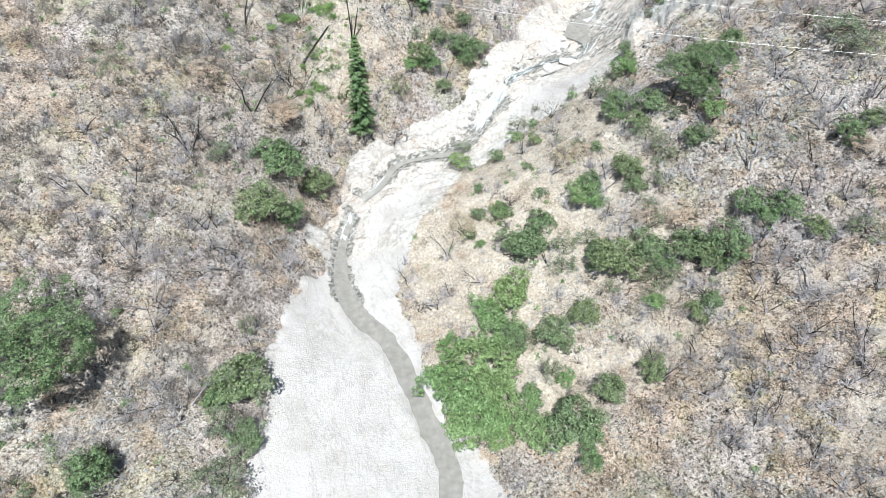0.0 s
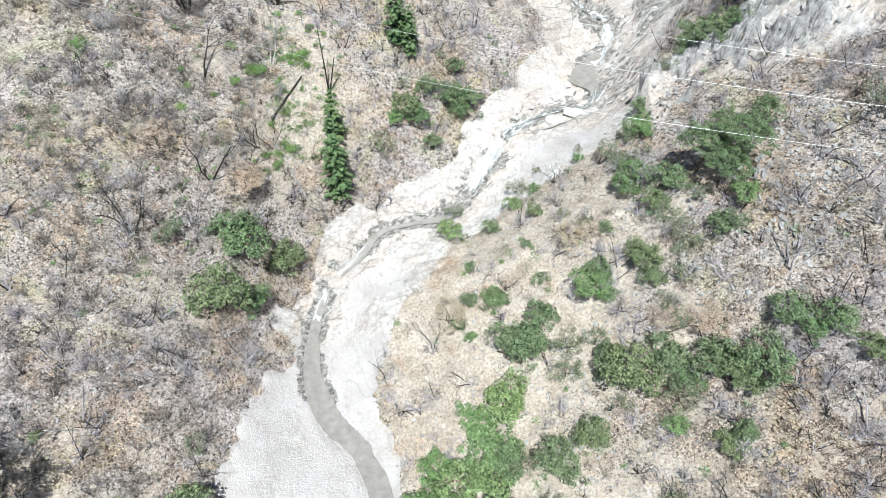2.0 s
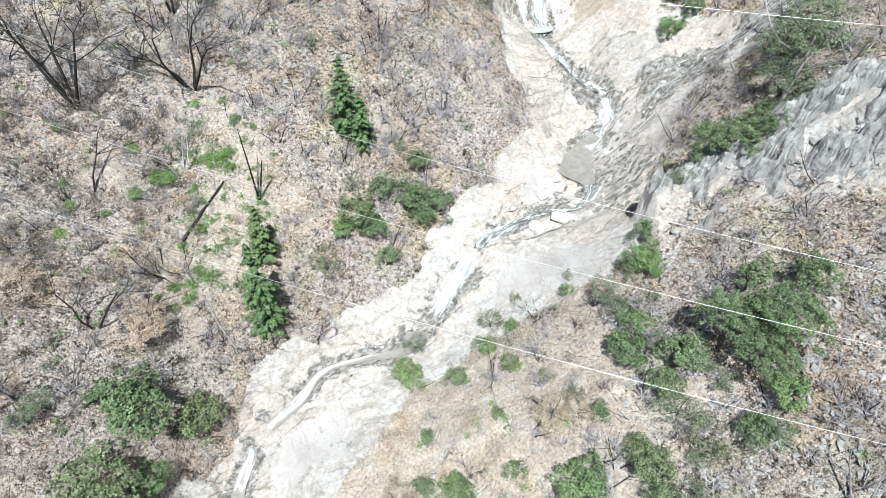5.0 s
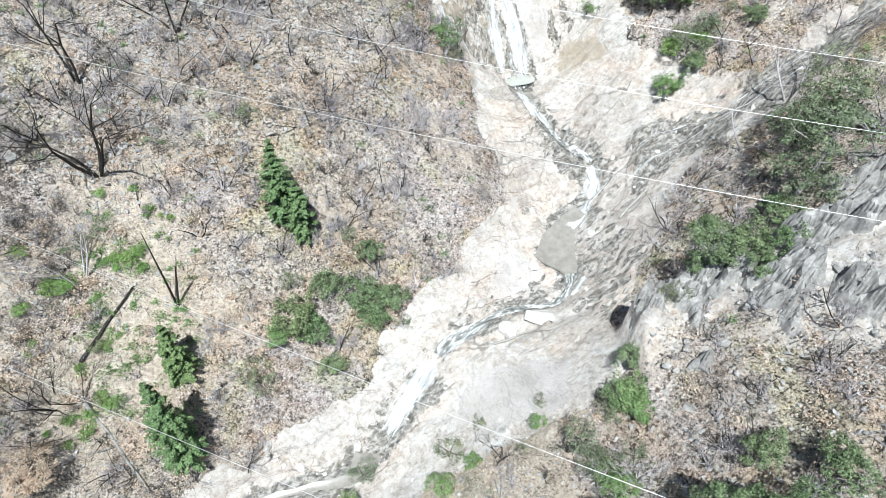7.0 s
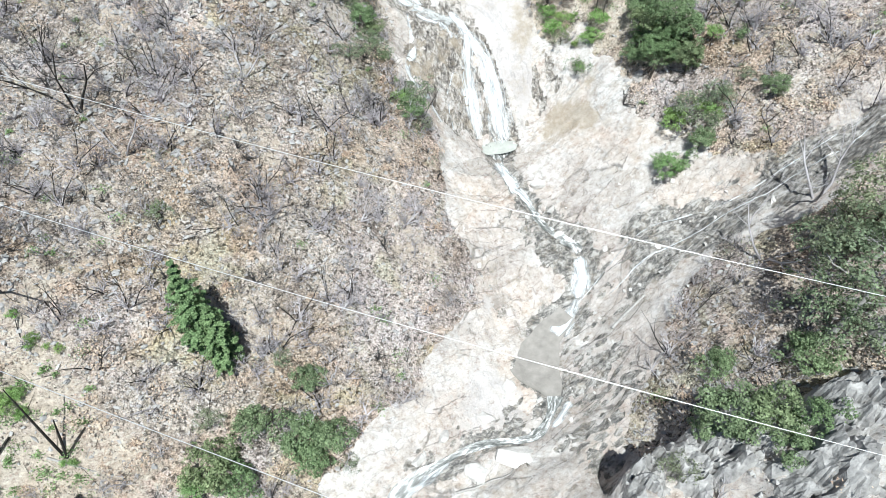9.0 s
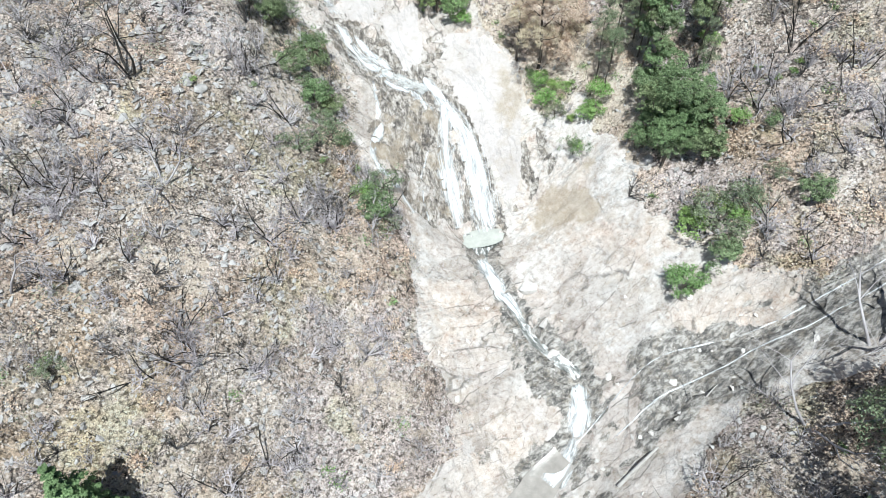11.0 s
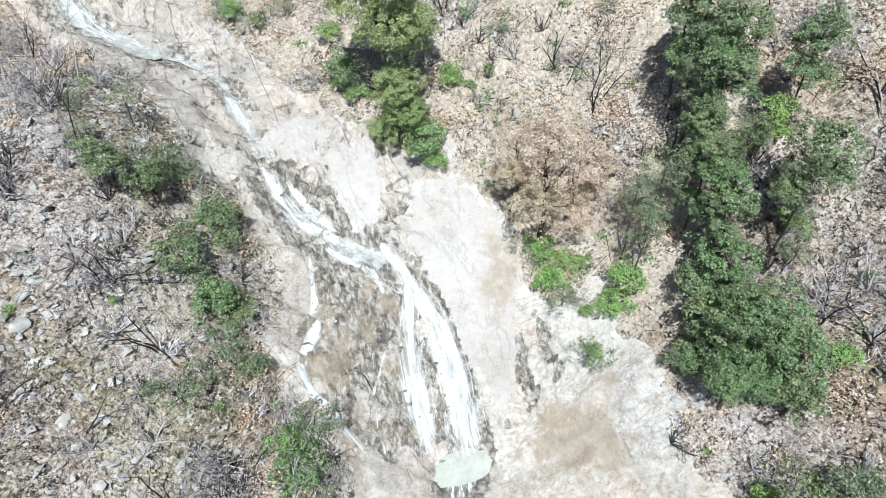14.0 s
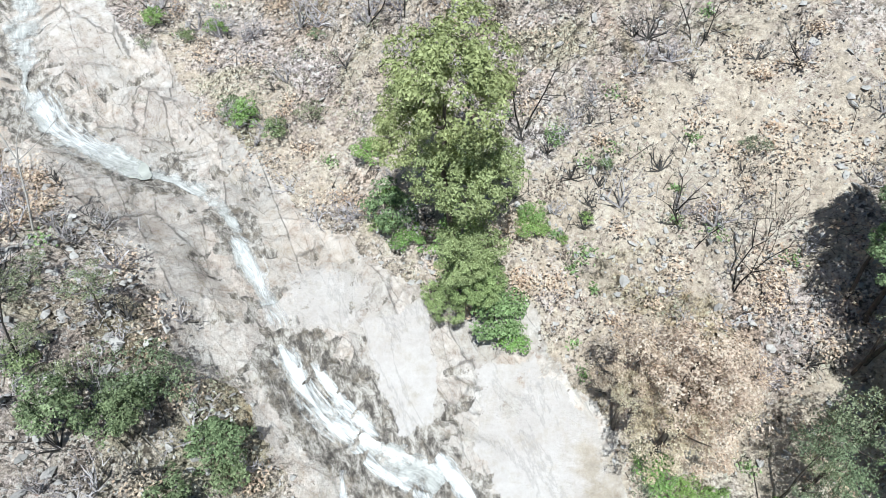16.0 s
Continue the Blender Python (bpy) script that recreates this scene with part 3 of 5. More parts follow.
def rods(starts, ends, r0, r1, sides=3):
    """Tapered rods between points, as arrays of vertices and quads."""
    a, b = np.asarray(starts, float), np.asarray(ends, float)
    d = b - a
    d /= np.linalg.norm(d, axis=1, keepdims=True) + 1e-9
    u = np.cross(d, np.where(np.abs(d[:, 2:3]) > 0.9, [[1.0, 0, 0]], [[0, 0, 1.0]]))
    u /= np.linalg.norm(u, axis=1, keepdims=True) + 1e-9
    v = np.cross(d, u)
    ang = np.arange(sides) * 2 * np.pi / sides
    ring = np.cos(ang)[None, :, None] * u[:, None] + np.sin(ang)[None, :, None] * v[:, None]
    r0, r1 = np.broadcast_to(r0, len(a)), np.broadcast_to(r1, len(a))
    verts = np.concatenate([a[:, None] + ring * r0[:, None, None], b[:, None] + ring * r1[:, None, None]], 1)
    k = np.arange(sides)
    quad = np.stack([k, (k + 1) % sides, (k + 1) % sides + sides, k + sides], 1)
    faces = quad[None] + (np.arange(len(a)) * 2 * sides)[:, None, None]
    return verts.reshape(-1, 3), faces.reshape(-1, 4)


def leaf_quads(centres, size, flat=0.6, facing=None):
    """A small pointed leaf at each centre, most of them facing upward."""
    n = len(centres)
    up = rng.normal(size=(n, 3)) * flat + (np.array([0, 0, 1.0]) if facing is None else facing)
    up /= np.linalg.norm(up, axis=1, keepdims=True)
    a = np.cross(up, rng.normal(size=(n, 3)))
    a /= np.linalg.norm(a, axis=1, keepdims=True)
    b = np.cross(up, a)
    s = (size * rng.uniform(0.6, 1.3, n))[:, None]
    verts = np.stack([centres - a * s, centres + a * s * 0.7 - b * s * 0.62, centres + a * s * 0.8 + b * s * 0.62], 1)
    return verts.reshape(-1, 3), np.arange(n * 3).reshape(n, 3)


def strips(starts, ends, half):
    """Flat thin twigs that taper to a point."""
    a, b = np.asarray(starts, float), np.asarray(ends, float)
    u = np.cross(b - a, rng.normal(size=a.shape))
    u *= np.broadcast_to(half, len(a))[:, None] / (np.linalg.norm(u, axis=1, keepdims=True) + 1e-9)
    v = np.stack([a - u * 1.2, a + u * 1.2, b], 1)
    return v.reshape(-1, 3), np.arange(len(a) * 3).reshape(-1, 3)


def tube(path, radii, sides=7):
    """One closed tapered tube along a path."""
    p, r = np.asarray(path, float), np.asarray(radii, float)
    d = np.gradient(p, axis=0)
    d /= np.linalg.norm(d, axis=1, keepdims=True) + 1e-9
    ref = np.array([1.0, 0, 0]) if abs(d[0, 2]) > 0.8 else np.array([0, 0, 1.0])
    u = np.cross(d, ref)
    u /= np.linalg.norm(u, axis=1, keepdims=True) + 1e-9
    w = np.cross(d, u)
    ang = np.arange(sides) * 2 * np.pi / sides
    v = p[:, None] + (np.cos(ang)[None, :, None] * u[:, None] + np.sin(ang)[None, :, None] * w[:, None]) * r[:, None, None]
    k = np.arange(len(p) * sides).reshape(len(p), sides)
    q = np.roll(k, -1, 1)
    return v.reshape(-1, 3), np.stack([k[:-1], q[:-1], q[1:], k[1:]], -1).reshape(-1, 4)


def joined(pieces):
    verts, faces, at = [], [], 0
    for v, f in pieces:
        verts.append(v)
        faces.append(f + at)
        at += len(v)
    return np.concatenate(verts), np.concatenate(faces)


# ---- ground ----
def axis(lo, a, b, hi, step):
    mid = np.arange(a, b, step)
    out = step * 1.35 ** np.arange(1, 40)
    left, right = a - np.cumsum(out), mid[-1] + np.cumsum(out)
    return np.r_[left[left > lo][::-1], mid, right[right < hi]]


GX, GY = axis(-900, -44, 48, 900, 0.29), axis(-900, 10, 128, 900, 0.29)
gx, gy = np.meshgrid(GX, GY)
gz, kinds = land(gx.ravel(), gy.ravel())
gz = np.where(np.abs(gz) > 150, np.sign(gz) * (150 + 0.1 * (np.abs(gz) - 150)), gz)
nx, ny = len(GX), len(GY)
k = np.arange(nx * ny).reshape(ny, nx)
quads = np.stack([k[:-1, :-1], k[:-1, 1:], k[1:, 1:], k[1:, :-1]], -1).reshape(-1, 4)
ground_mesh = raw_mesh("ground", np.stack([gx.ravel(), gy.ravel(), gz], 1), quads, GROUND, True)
for key, values in kinds.items():
    layer = ground_mesh.attributes.new(key, "FLOAT", "POINT")
    layer.data.foreach_set("value", values.astype(np.float32))
tagged(new("ground", ground_mesh), "steep burnt hillsides of brown soil and pale scoured granite", "ground", kind="structure")
GRID_Z = gz.reshape(ny, nx)


def on_ground(x, y):
    """Height of the ground sheet as built."""
    x, y = np.asarray(x, float), np.asarray(y, float)
    i = np.clip(np.searchsorted(GX, x) - 1, 0, nx - 2)
    j = np.clip(np.searchsorted(GY, y) - 1, 0, ny - 2)
    u, v = (x - GX[i]) / (GX[i + 1] - GX[i]), (y - GY[j]) / (GY[j + 1] - GY[j])
    z = GRID_Z
    return (z[j, i] * (1 - u) + z[j, i + 1] * u) * (1 - v) + (z[j + 1, i] * (1 - u) + z[j + 1, i + 1] * u) * v


# ---- water ----
def water_material(name, tone, rough):
    m, nt, b = material(name, rough)
    b.inputs["Specular IOR Level"].default_value = 0.5
    c = ramp(nt, noise_node(nt, 1.5, 6), (0.3, tuple(v * 0.8 for v in tone)), (0.7, tuple(min(v * 1.15, 0.9) for v in tone)))
    nt.links.new(c, b.inputs["Base Color"])
    bump(nt, b, noise_node(nt, 6.0, 5), 0.35, 0.05)
    return m


MURKY = water_material("murky_water", (0.31, 0.285, 0.26), 0.22)


def riffle_material():
    """Shallow fast water: dark over the bed, broken by white streaks."""
    m, nt, b = material("running_water", 0.25)
    a = nt.nodes.new("ShaderNodeAttribute")
    a.attribute_name = "flow"
    n = node(nt, "ShaderNodeTexNoise", Scale=1.2, Detail=9.0, Roughness=0.72, Distortion=0.6)
    nt.links.new(a.outputs["Vector"], n.inputs["Vector"])
    c = ramp(nt, n.outputs["Fac"], (0.36, (0.07, 0.075, 0.072)), (0.46, (0.19, 0.19, 0.18)), (0.53, (0.36, 0.355, 0.345)), (0.59, (0.80, 0.81, 0.81)))
    nt.links.new(c, b.inputs["Base Color"])
    bump(nt, b, n.outputs["Fac"], 0.5, 0.08)
    return m


RIFFLE = riffle_material()


def foam_material():
    """White water: streaks along the flow, with gaps where the rock shows through."""
    m, nt, b = material("white_water", 0.5)
    a = nt.nodes.new("ShaderNodeAttribute")
    a.attribute_name = "flow"
    n = node(nt, "ShaderNodeTexNoise", Scale=1.0, Detail=9.0, Roughness=0.72, Distortion=0.7)
    nt.links.new(a.outputs["Vector"], n.inputs["Vector"])
    c = ramp(nt, n.outputs["Fac"], (0.36, (0.50, 0.52, 0.53)), (0.48, (0.72, 0.73, 0.74)), (0.58, (0.88, 0.89, 0.89)))
    nt.links.new(c, b.inputs["Base Color"])
    e = nt.nodes.new("ShaderNodeAttribute")
    e.attribute_name = "body"
    s = nt.nodes.new("ShaderNodeMath")
    s.operation = "ADD"
    nt.links.new(n.outputs["Fac"], s.inputs[0])
    nt.links.new(e.outputs["Fac"], s.inputs[1])
    nt.links.new(ramp(nt, s.outputs[0], (0.40, grey(0.0)), (0.62, grey(0.7)), (0.82, grey(1.0))), b.inputs["Alpha"])
    bump(nt, b, n.outputs["Fac"], 0.5, 0.12)
    return m


FOAM = foam_material()


def sheet_material():
    """A thin film of clear water over pale rock, with faint foam along the flow."""
    m, nt, b = material("water_film", 0.22)
    a = nt.nodes.new("ShaderNodeAttribute")
    a.attribute_name = "flow"
    n = node(nt, "ShaderNodeTexNoise", Scale=1.1, Detail=9.0, Roughness=0.72, Distortion=0.9)
    nt.links.new(a.outputs["Vector"], n.inputs["Vector"])
    c = ramp(nt, n.outputs["Fac"], (0.36, (0.36, 0.365, 0.355)), (0.46, (0.46, 0.46, 0.445)), (0.56, (0.58, 0.58, 0.57)), (0.66, (0.80, 0.805, 0.805)))
    nt.links.new(c, b.inputs["Base Color"])
    e = nt.nodes.new("ShaderNodeAttribute")
    e.attribute_name = "body"
    s = nt.nodes.new("ShaderNodeMath")
    s.operation = "ADD"
    nt.links.new(noise_node(nt, 0.9, 6, 0.7), s.inputs[0])
    nt.links.new(e.outputs["Fac"], s.inputs[1])
    nt.links.new(ramp(nt, s.outputs[0], (0.45, grey(0.0)), (0.62, grey(0.75)), (0.8, grey(0.95))), b.inputs["Alpha"])
    bump(nt, b, n.outputs["Fac"], 0.4, 0.06)
    return m


FILM = sheet_material()
POOL = water_material("pool_water", (0.44, 0.445, 0.41), 0.18)


def add_flow(me, flow, body):
    """How the streaks of white water lie, and how full the sheet is."""
    me.attributes.new("flow", "FLOAT_VECTOR", "POINT").data.foreach_set("vector", flow.reshape(-1).astype(np.float32))
    me.attributes.new("body", "FLOAT", "POINT").data.foreach_set("value", np.asarray(body).reshape(-1).astype(np.float32))


def ribbon(name, line, mat, lift, wide=1.0, cols=6, rag=0.25, seed=0):
    """A sheet of water that follows the bed along a line."""
    p = line[:, :2]
    d = np.gradient(p, axis=0)
    d /= np.linalg.norm(d, axis=1, keepdims=True) + 1e-9
    across = np.stack([d[:, 1], -d[:, 0]], 1)
    s = np.arange(len(p)) * 0.4
    left = line[:, 3] * wide * (1 + rag * 2 * fbm(s, s * 0, 2.0, 3, seed))
    right = line[:, 3] * wide * (1 + rag * 2 * fbm(s, s * 0, 2.0, 3, seed + 50))
    t = np.linspace(-1, 1, cols)
    off = np.where(t[None] < 0, t[None] * left[:, None], t[None] * right[:, None])
    xy = p[:, None] + across[:, None] * off[..., None]
    mid = on_ground(p[:, 0], p[:, 1])
    z = np.minimum(on_ground(xy[..., 0], xy[..., 1]), mid[:, None] + 0.12) + lift
    for _ in range(2):
        z[1:-1] = (z[:-2] + 2 * z[1:-1] + z[2:]) / 4
    n = len(p)
    k = np.arange(n * cols).reshape(n, cols)
    quads = np.stack([k[:-1, :-1], k[:-1, 1:], k[1:, 1:], k[1:, :-1]], -1).reshape(-1, 4)
    me = raw_mesh(name, np.concatenate([xy, z[..., None]], -1).reshape(-1, 3), quads, mat, True)
    add_flow(me, np.stack(np.broadcast_arrays(off * 3.5, s[:, None] * 0.9, seed * 2.3), -1), np.ones((n, 1)) * (0.13 - 0.22 * t[None] ** 2))
    return me


steep = np.gradient(CREEK_LINE[:, 2]) / 0.4
calm = np.convolve(steep, np.ones(5) / 5, "same") < 0.42
# the silty foot of the creek, the lower run, the pool and the upper runs
section = np.searchsorted((60.2, 72.6, 78.6, 97.0), CREEK_LINE[:, 1])
reach, n0 = 0, 0
for n in range(1, len(calm) + 1):
    if n < len(calm) and calm[n] == calm[n0] and section[n] == section[n0]:
        continue
    if calm[n0] and n - n0 > 4:
        reach += 1
        still = section[n0] in (0, 2)
        wide = (1.0, 0.75, 1.0, 0.8, 0.9)[section[n0]]
        tagged(new("water_%d" % reach, ribbon("creek", CREEK_LINE[n0:n + 1], MURKY if still else FILM if section[n0] == 4 else RIFFLE, 0.13, wide, rag=0.3 if still else 0.8, seed=reach)),
               "shallow silty grey-brown creek water" if still else "shallow running water with dark and foamy streaks", "creek", kind="structure")
    n0 = n
tagged(new("water_side", ribbon("side_creek", SIDE_LINE, FOAM, 0.05, 0.12, 4, 0.6, 77)), "thin white rivulet down a dark side gully", "creek", kind="structure")


def pool(x, y, rx, ry, turn, mat, label):
    """Still water in a hollow: a level, uneven-edged sheet that the rock around cuts off."""
    rings, spokes = 5, 36
    a = np.linspace(0, 2 * np.pi, spokes, endpoint=False)
    edge = 1 + 0.35 * fbm(np.cos(a) * 2 + x, np.sin(a) * 2 + y, 1.2, 3, 7)
    q = np.linspace(0.04, 1, rings)[:, None] * edge[None]
    c, d = math.cos(radians(turn)), math.sin(radians(turn))
    u, v = q * np.cos(a) * rx, q * np.sin(a) * ry
    px, py = x + u * c - v * d, y + u * d + v * c
    level = float(np.percentile(on_ground(px, py), 55)) + 0.06
    k = np.arange(rings * spokes).reshape(rings, spokes)
    j = np.roll(k, -1, 1)
    quads = np.stack([k[:-1], k[1:], j[1:], j[:-1]], -1).reshape(-1, 4)
    me = raw_mesh("pool", np.stack([px, py, px * 0 + level], -1).reshape(-1, 3), quads, mat, True)
    return tagged(new("water_pool", me), label, "pool", kind="structure")


pool(16.0, 93.7, 2.7, 1.2, 10, POOL, "pale grey-green plunge pool under the high fall")
pool(3.9, 60.4, 1.3, 0.9, 40, MURKY, "murky pool at the foot of a cascade")
pool(-2.2, 113.4, 1.6, 0.6, -35, POOL, "shallow grey pool on the upper rock")

# ---- trees ----
def crown_cloud(clumps, per, leaf, spread, flat=0.8, gap=0.0):
    """Leaves in many small tufts over a lobed, uneven crown of radius 1 round the origin."""
    waves = rng.uniform(0, 2 * np.pi, 6)
    d = rng.normal(size=(clumps, 3))
    d[:, 2] = np.abs(d[:, 2]) * 1.1 - 0.45
    d /= np.linalg.norm(d, axis=1, keepdims=True)
    turn = np.arctan2(d[:, 1], d[:, 0])
    lobed = 0.80 + 0.16 * np.sin(2 * turn + waves[0]) + 0.12 * np.sin(3 * turn + waves[1]) + 0.08 * np.sin(5 * turn + waves[2])
    deep = np.where(rng.random(clumps) < 0.72, rng.uniform(0.82, 1.0, clumps), rng.uniform(0.3, 0.8, clumps))
    mid = d * (lobed * deep * (1 + 0.14 * np.sin(4 * d[:, 2] + waves[3])))[:, None]
    mid[:, 2] *= flat
    rad = rng.uniform(0.6, 1.25, clumps) * spread
    pts, ups = [], []
    for k in range(clumps):
        n = int(per * (rad[k] / spread) ** 2 * (1 - gap * rng.random()))
        e = rng.normal(size=(n, 3))
        e[:, 2] = np.abs(e[:, 2]) - 0.25
        e /= np.linalg.norm(e, axis=1, keepdims=True)
        pts.append(mid[k] + e * rad[k] * rng.uniform(0.45, 1.0, n)[:, None] ** 0.5 * np.array([1, 1, 0.75]))
        ups.append(e + d[k] * 0.4 + np.array([0, 0, 0.4]))
    return leaf_quads(np.concatenate(pts), leaf, 0.5, np.concatenate(ups))


def trunk_mesh(name, mat):
    """A crooked trunk of height 1, foot at the origin."""
    n = 7
    z = np.linspace(-0.12, 1.0, n)
    path = np.stack([rng.normal(0, 0.03, n).cumsum(), rng.normal(0, 0.03, n).cumsum(), z], 1)
    v, f = tube(path, 0.05 * np.linspace(1.0, 0.3, n), 6)
    return raw_mesh(name, v, f, mat, True)


def limb_mesh(name, mat):
    """A rising crooked limb that reaches about 1 along x."""
    path = np.stack([np.linspace(0, 1, 5), rng.normal(0, 0.05, 5).cumsum(), np.linspace(0, 0.75, 5) ** 1.2 + rng.normal(0, 0.03, 5)], 1)
    v, f = tube(path, 0.045 * np.linspace(1.0, 0.25, 5), 5)
    return raw_mesh(name, v, f, mat, True)


def crowns_of(name, count, mat, *shape):
    return [raw_mesh(name, *crown_cloud(*shape), mat) for _ in range(count)]


CROWNS = {
    "oak": crowns_of("oak_crown", 8, OAKLEAF, 78, 66, 0.045, 0.19, 0.85, 0.4),
    "grand": crowns_of("grand_oak_crown", 4, OAKLEAF, 220, 66, 0.026, 0.12, 0.8, 0.4),
    "open": crowns_of("open_oak_crown", 7, OLIVELEAF, 62, 46, 0.036, 0.17, 0.85, 0.7),
    "shrub": crowns_of("shrub_crown", 6, OAKLEAF, 34, 50, 0.062, 0.27, 0.95, 0.4),
    "tan": crowns_of("scorched_crown", 5, TANLEAF, 130, 62, 0.024, 0.13, 0.8, 0.6),
    "light": crowns_of("spring_crown", 7, LIGHTLEAF, 78, 62, 0.044, 0.19, 0.75, 0.4),
    "bright": crowns_of("bright_crown", 6, BRIGHTLEAF, 46, 52, 0.055, 0.24, 0.7, 0.4),
    "giant": crowns_of("giant_oak_crown", 1, OAKLEAF, 620, 60, 0.0135, 0.07, 0.85, 0.4),
    "airy": crowns_of("airy_oak_crown", 2, YELLOWLEAF, 240, 80, 0.026, 0.13, 1.05, 0.4),
}
TRUNKS = [trunk_mesh("trunk", BARK) for _ in range(5)]
PALE_TRUNKS = [trunk_mesh("pale_trunk", DEADWOOD) for _ in range(2)]
BOUGHS = [limb_mesh("limb", BARK) for _ in range(5)]
PALE_BOUGHS = [limb_mesh("pale_limb", DEADWOOD) for _ in range(3)]
made_trees = 0


def leafy_plant(kind, name, x, y, r, label, category, group, rise=None, trunks=TRUNKS):
    """A tree whose crown of radius r has its middle at the height rise over the foot."""
    global made_trees
    made_trees += 1
    rise = r * 0.8 if rise is None else rise
    tree = new(name)
    tree.empty_display_size = 0.3
    tree.matrix_world = pose(x, y, float(on_ground(x, y)), 0, 0, (made_trees * 137) % 360)
    tall = max(rise, r * 0.6)
    trunk = link_part("trunk", trunks[made_trees % len(trunks)], tree, "dark rough trunk" if trunks is TRUNKS else "bleached pale trunk")
    trunk.scale = (min(tall, r * 1.6), min(tall, r * 1.6), tall)
    if kind in ("open", "tan", "airy"):
        limbs = BOUGHS if trunks is TRUNKS else PALE_BOUGHS
        for k in range(4):
            limb = link_part("limb", limbs[(made_trees + k) % len(limbs)], tree)
            limb.location = (0, 0, tall * (0.45 + 0.12 * k))
            limb.rotation_euler = (0, 0, k * 1.7 + made_trees)
            limb.scale = (r * 0.75, r * 0.75, r * 0.6)
    crown = link_part("crown", CROWNS[kind][made_trees % len(CROWNS[kind])], tree)
    crown.location = (0, 0, rise)
    crown.scale = (r * 1.2, r * 1.2, r * (1.05 + 0.04 * (made_trees % 6)))
    if rise > 2.2 * r:
        for k in range(3):
            low = link_part("lower_crown", CROWNS[kind][(made_trees + k + 1) % len(CROWNS[kind])], tree)
            low.location = (r * 0.6 * math.cos(k * 2.1), r * 0.6 * math.sin(k * 2.1), rise - r * (0.9 + 0.5 * k))
            low.scale = (r * 0.85, r * 0.85, r * 0.9)
            low.rotation_euler = (0, 0, k * 2.0)
    return tagged(tree, label, category, group)


def oak(x, y, r, rise=None):
    if rise is not None and rise > 1.4 * r:
        return leafy_plant("oak", "live_oak", x, y, r, "tall live oak with a dense green crown on the steep bank", "tree", "live oaks", rise)
    if r >= 0.8:
        return leafy_plant("oak", "live_oak", x, y, r, "small live oak with a rounded dark green crown", "tree", "live oaks")
    return leafy_plant("shrub", "evergreen_shrub", x, y, r, "low evergreen shrub with dull green leaves", "shrub", "evergreen shrubs")


def open_oak(x, y, r, rise=None):
    return leafy_plant("open", "open_oak", x, y, r, "open-crowned oak with thin olive-green leaves", "tree", "open oaks", rise)


def spring_plant(x, y, r, rise=None):
    if r > 1.1:
        return leafy_plant("light", "spring_tree", x, y, r, "full yellow-green tree in fresh spring leaf", "tree", "trees in spring leaf", rise)
    return leafy_plant("bright" if y > 84 else "light", "spring_bush", x, y, r, "bright green leafy bush on the rocky bank", "bush", "bushes in spring leaf", rise)


def scorched_tree(x, y, r, rise=None):
    return leafy_plant("tan", "scorched_oak", x, y, r, "scorched oak holding dead tan leaves", "tree", "scorched oaks", rise)


def grand_oak(x, y, r, rise=None):
    return leafy_plant("giant" if r > 4 else "grand", "live_oak", x, y, r, "broad live oak with a dense dark green crown", "tree", "live oaks", rise)


LOWER_OAKS = [
    (-16, 28.6, 2.42), (-17.8, 27.2, 1.2), (-15.2, 24.1, 1.44), (-25, 20.3, 1.87), (-29.7, 19.3, 0.61), (7.2, 33, 1.41), (13.2, 33.7, 1.38), (10.8, 31.9, 1.65),
    (11.2, 24.6, 2.05), (12.2, 23.4, 1.15), (12, 21.7, 0.96), (14.3, 26.8, 1.37), (17.6, 27.8, 1.14), (21.5, 31.3, 0.92), (22.5, 31.7, 0.91), (16.4, 36.9, 2.06),
    (15, 38.7, 1.32), (18.8, 37.6, 1.67), (19.9, 35.9, 1.26), (21.7, 36.5, 1.71), (24.2, 35.5, 1.76), (22.8, 35.2, 1.31), (9, 41.2, 1.81), (26.6, 38.2, 1.4),
    (27.5, 37.1, 1.11), (28.8, 37, 1.28), (30.3, 34.6, 1.06), (34.9, 40.7, 0.97), (33.2, 40.5, 1.17),
]
CREEK_SIDE_OAKS = [
    (-15.8, 51.1, 2.58), (-12.6, 52.3, 1.83), (-16.5, 45.8, 2.47), (-14.6, 47.4, 1.39), (7.5, 42, 1.41), (10.4, 43, 1.29), (4.9, 49.9, 0.53), (4.6, 46.5, 0.75),
    (7, 46.1, 0.91), (3.6, 44.8, 0.74), (20.1, 59.3, 1.02), (17.9, 52, 1.35), (20.6, 50.1, 1.42), (19.3, 48.6, 1.1), (23.3, 45.2, 1.1), (18, 44.9, 1.31), (18.5, 43.5, 0.92),
    (17.4, 45.9, 0.71), (15.7, 48.4, 0.74), (14.9, 45.3, 1.04), (7, 54.6, 0.87), (10.8, 54, 0.79), (9.7, 50.4, 0.49), (10.6, 46.4, 0.68), (4.7, 46.6, 0.62), (4.7, 49.9, 0.51),
    (3.7, 44.6, 0.7), (18.5, 54.6, 0.88),
]
MIDDLE_OAKS = [
    (21, 61.4, 1.04), (3.9, 71.7, 1.01), (0.7, 69.2, 1.15), (3.3, 68.9, 1.5), (5, 69, 1.42), (4.1, 68, 1.17), (-1.3, 67.2, 1.53), (-0.4, 66.7, 1.39), (1.3, 65, 0.99),
    (31.2, 69.2, 1.38), (27.5, 65.4, 1.33), (26.1, 65.7, 1.57), (27.4, 70.4, 1.09), (29.1, 64.6, 0.97), (27.7, 63.9, 1.04), (25.5, 66, 0.99),
]
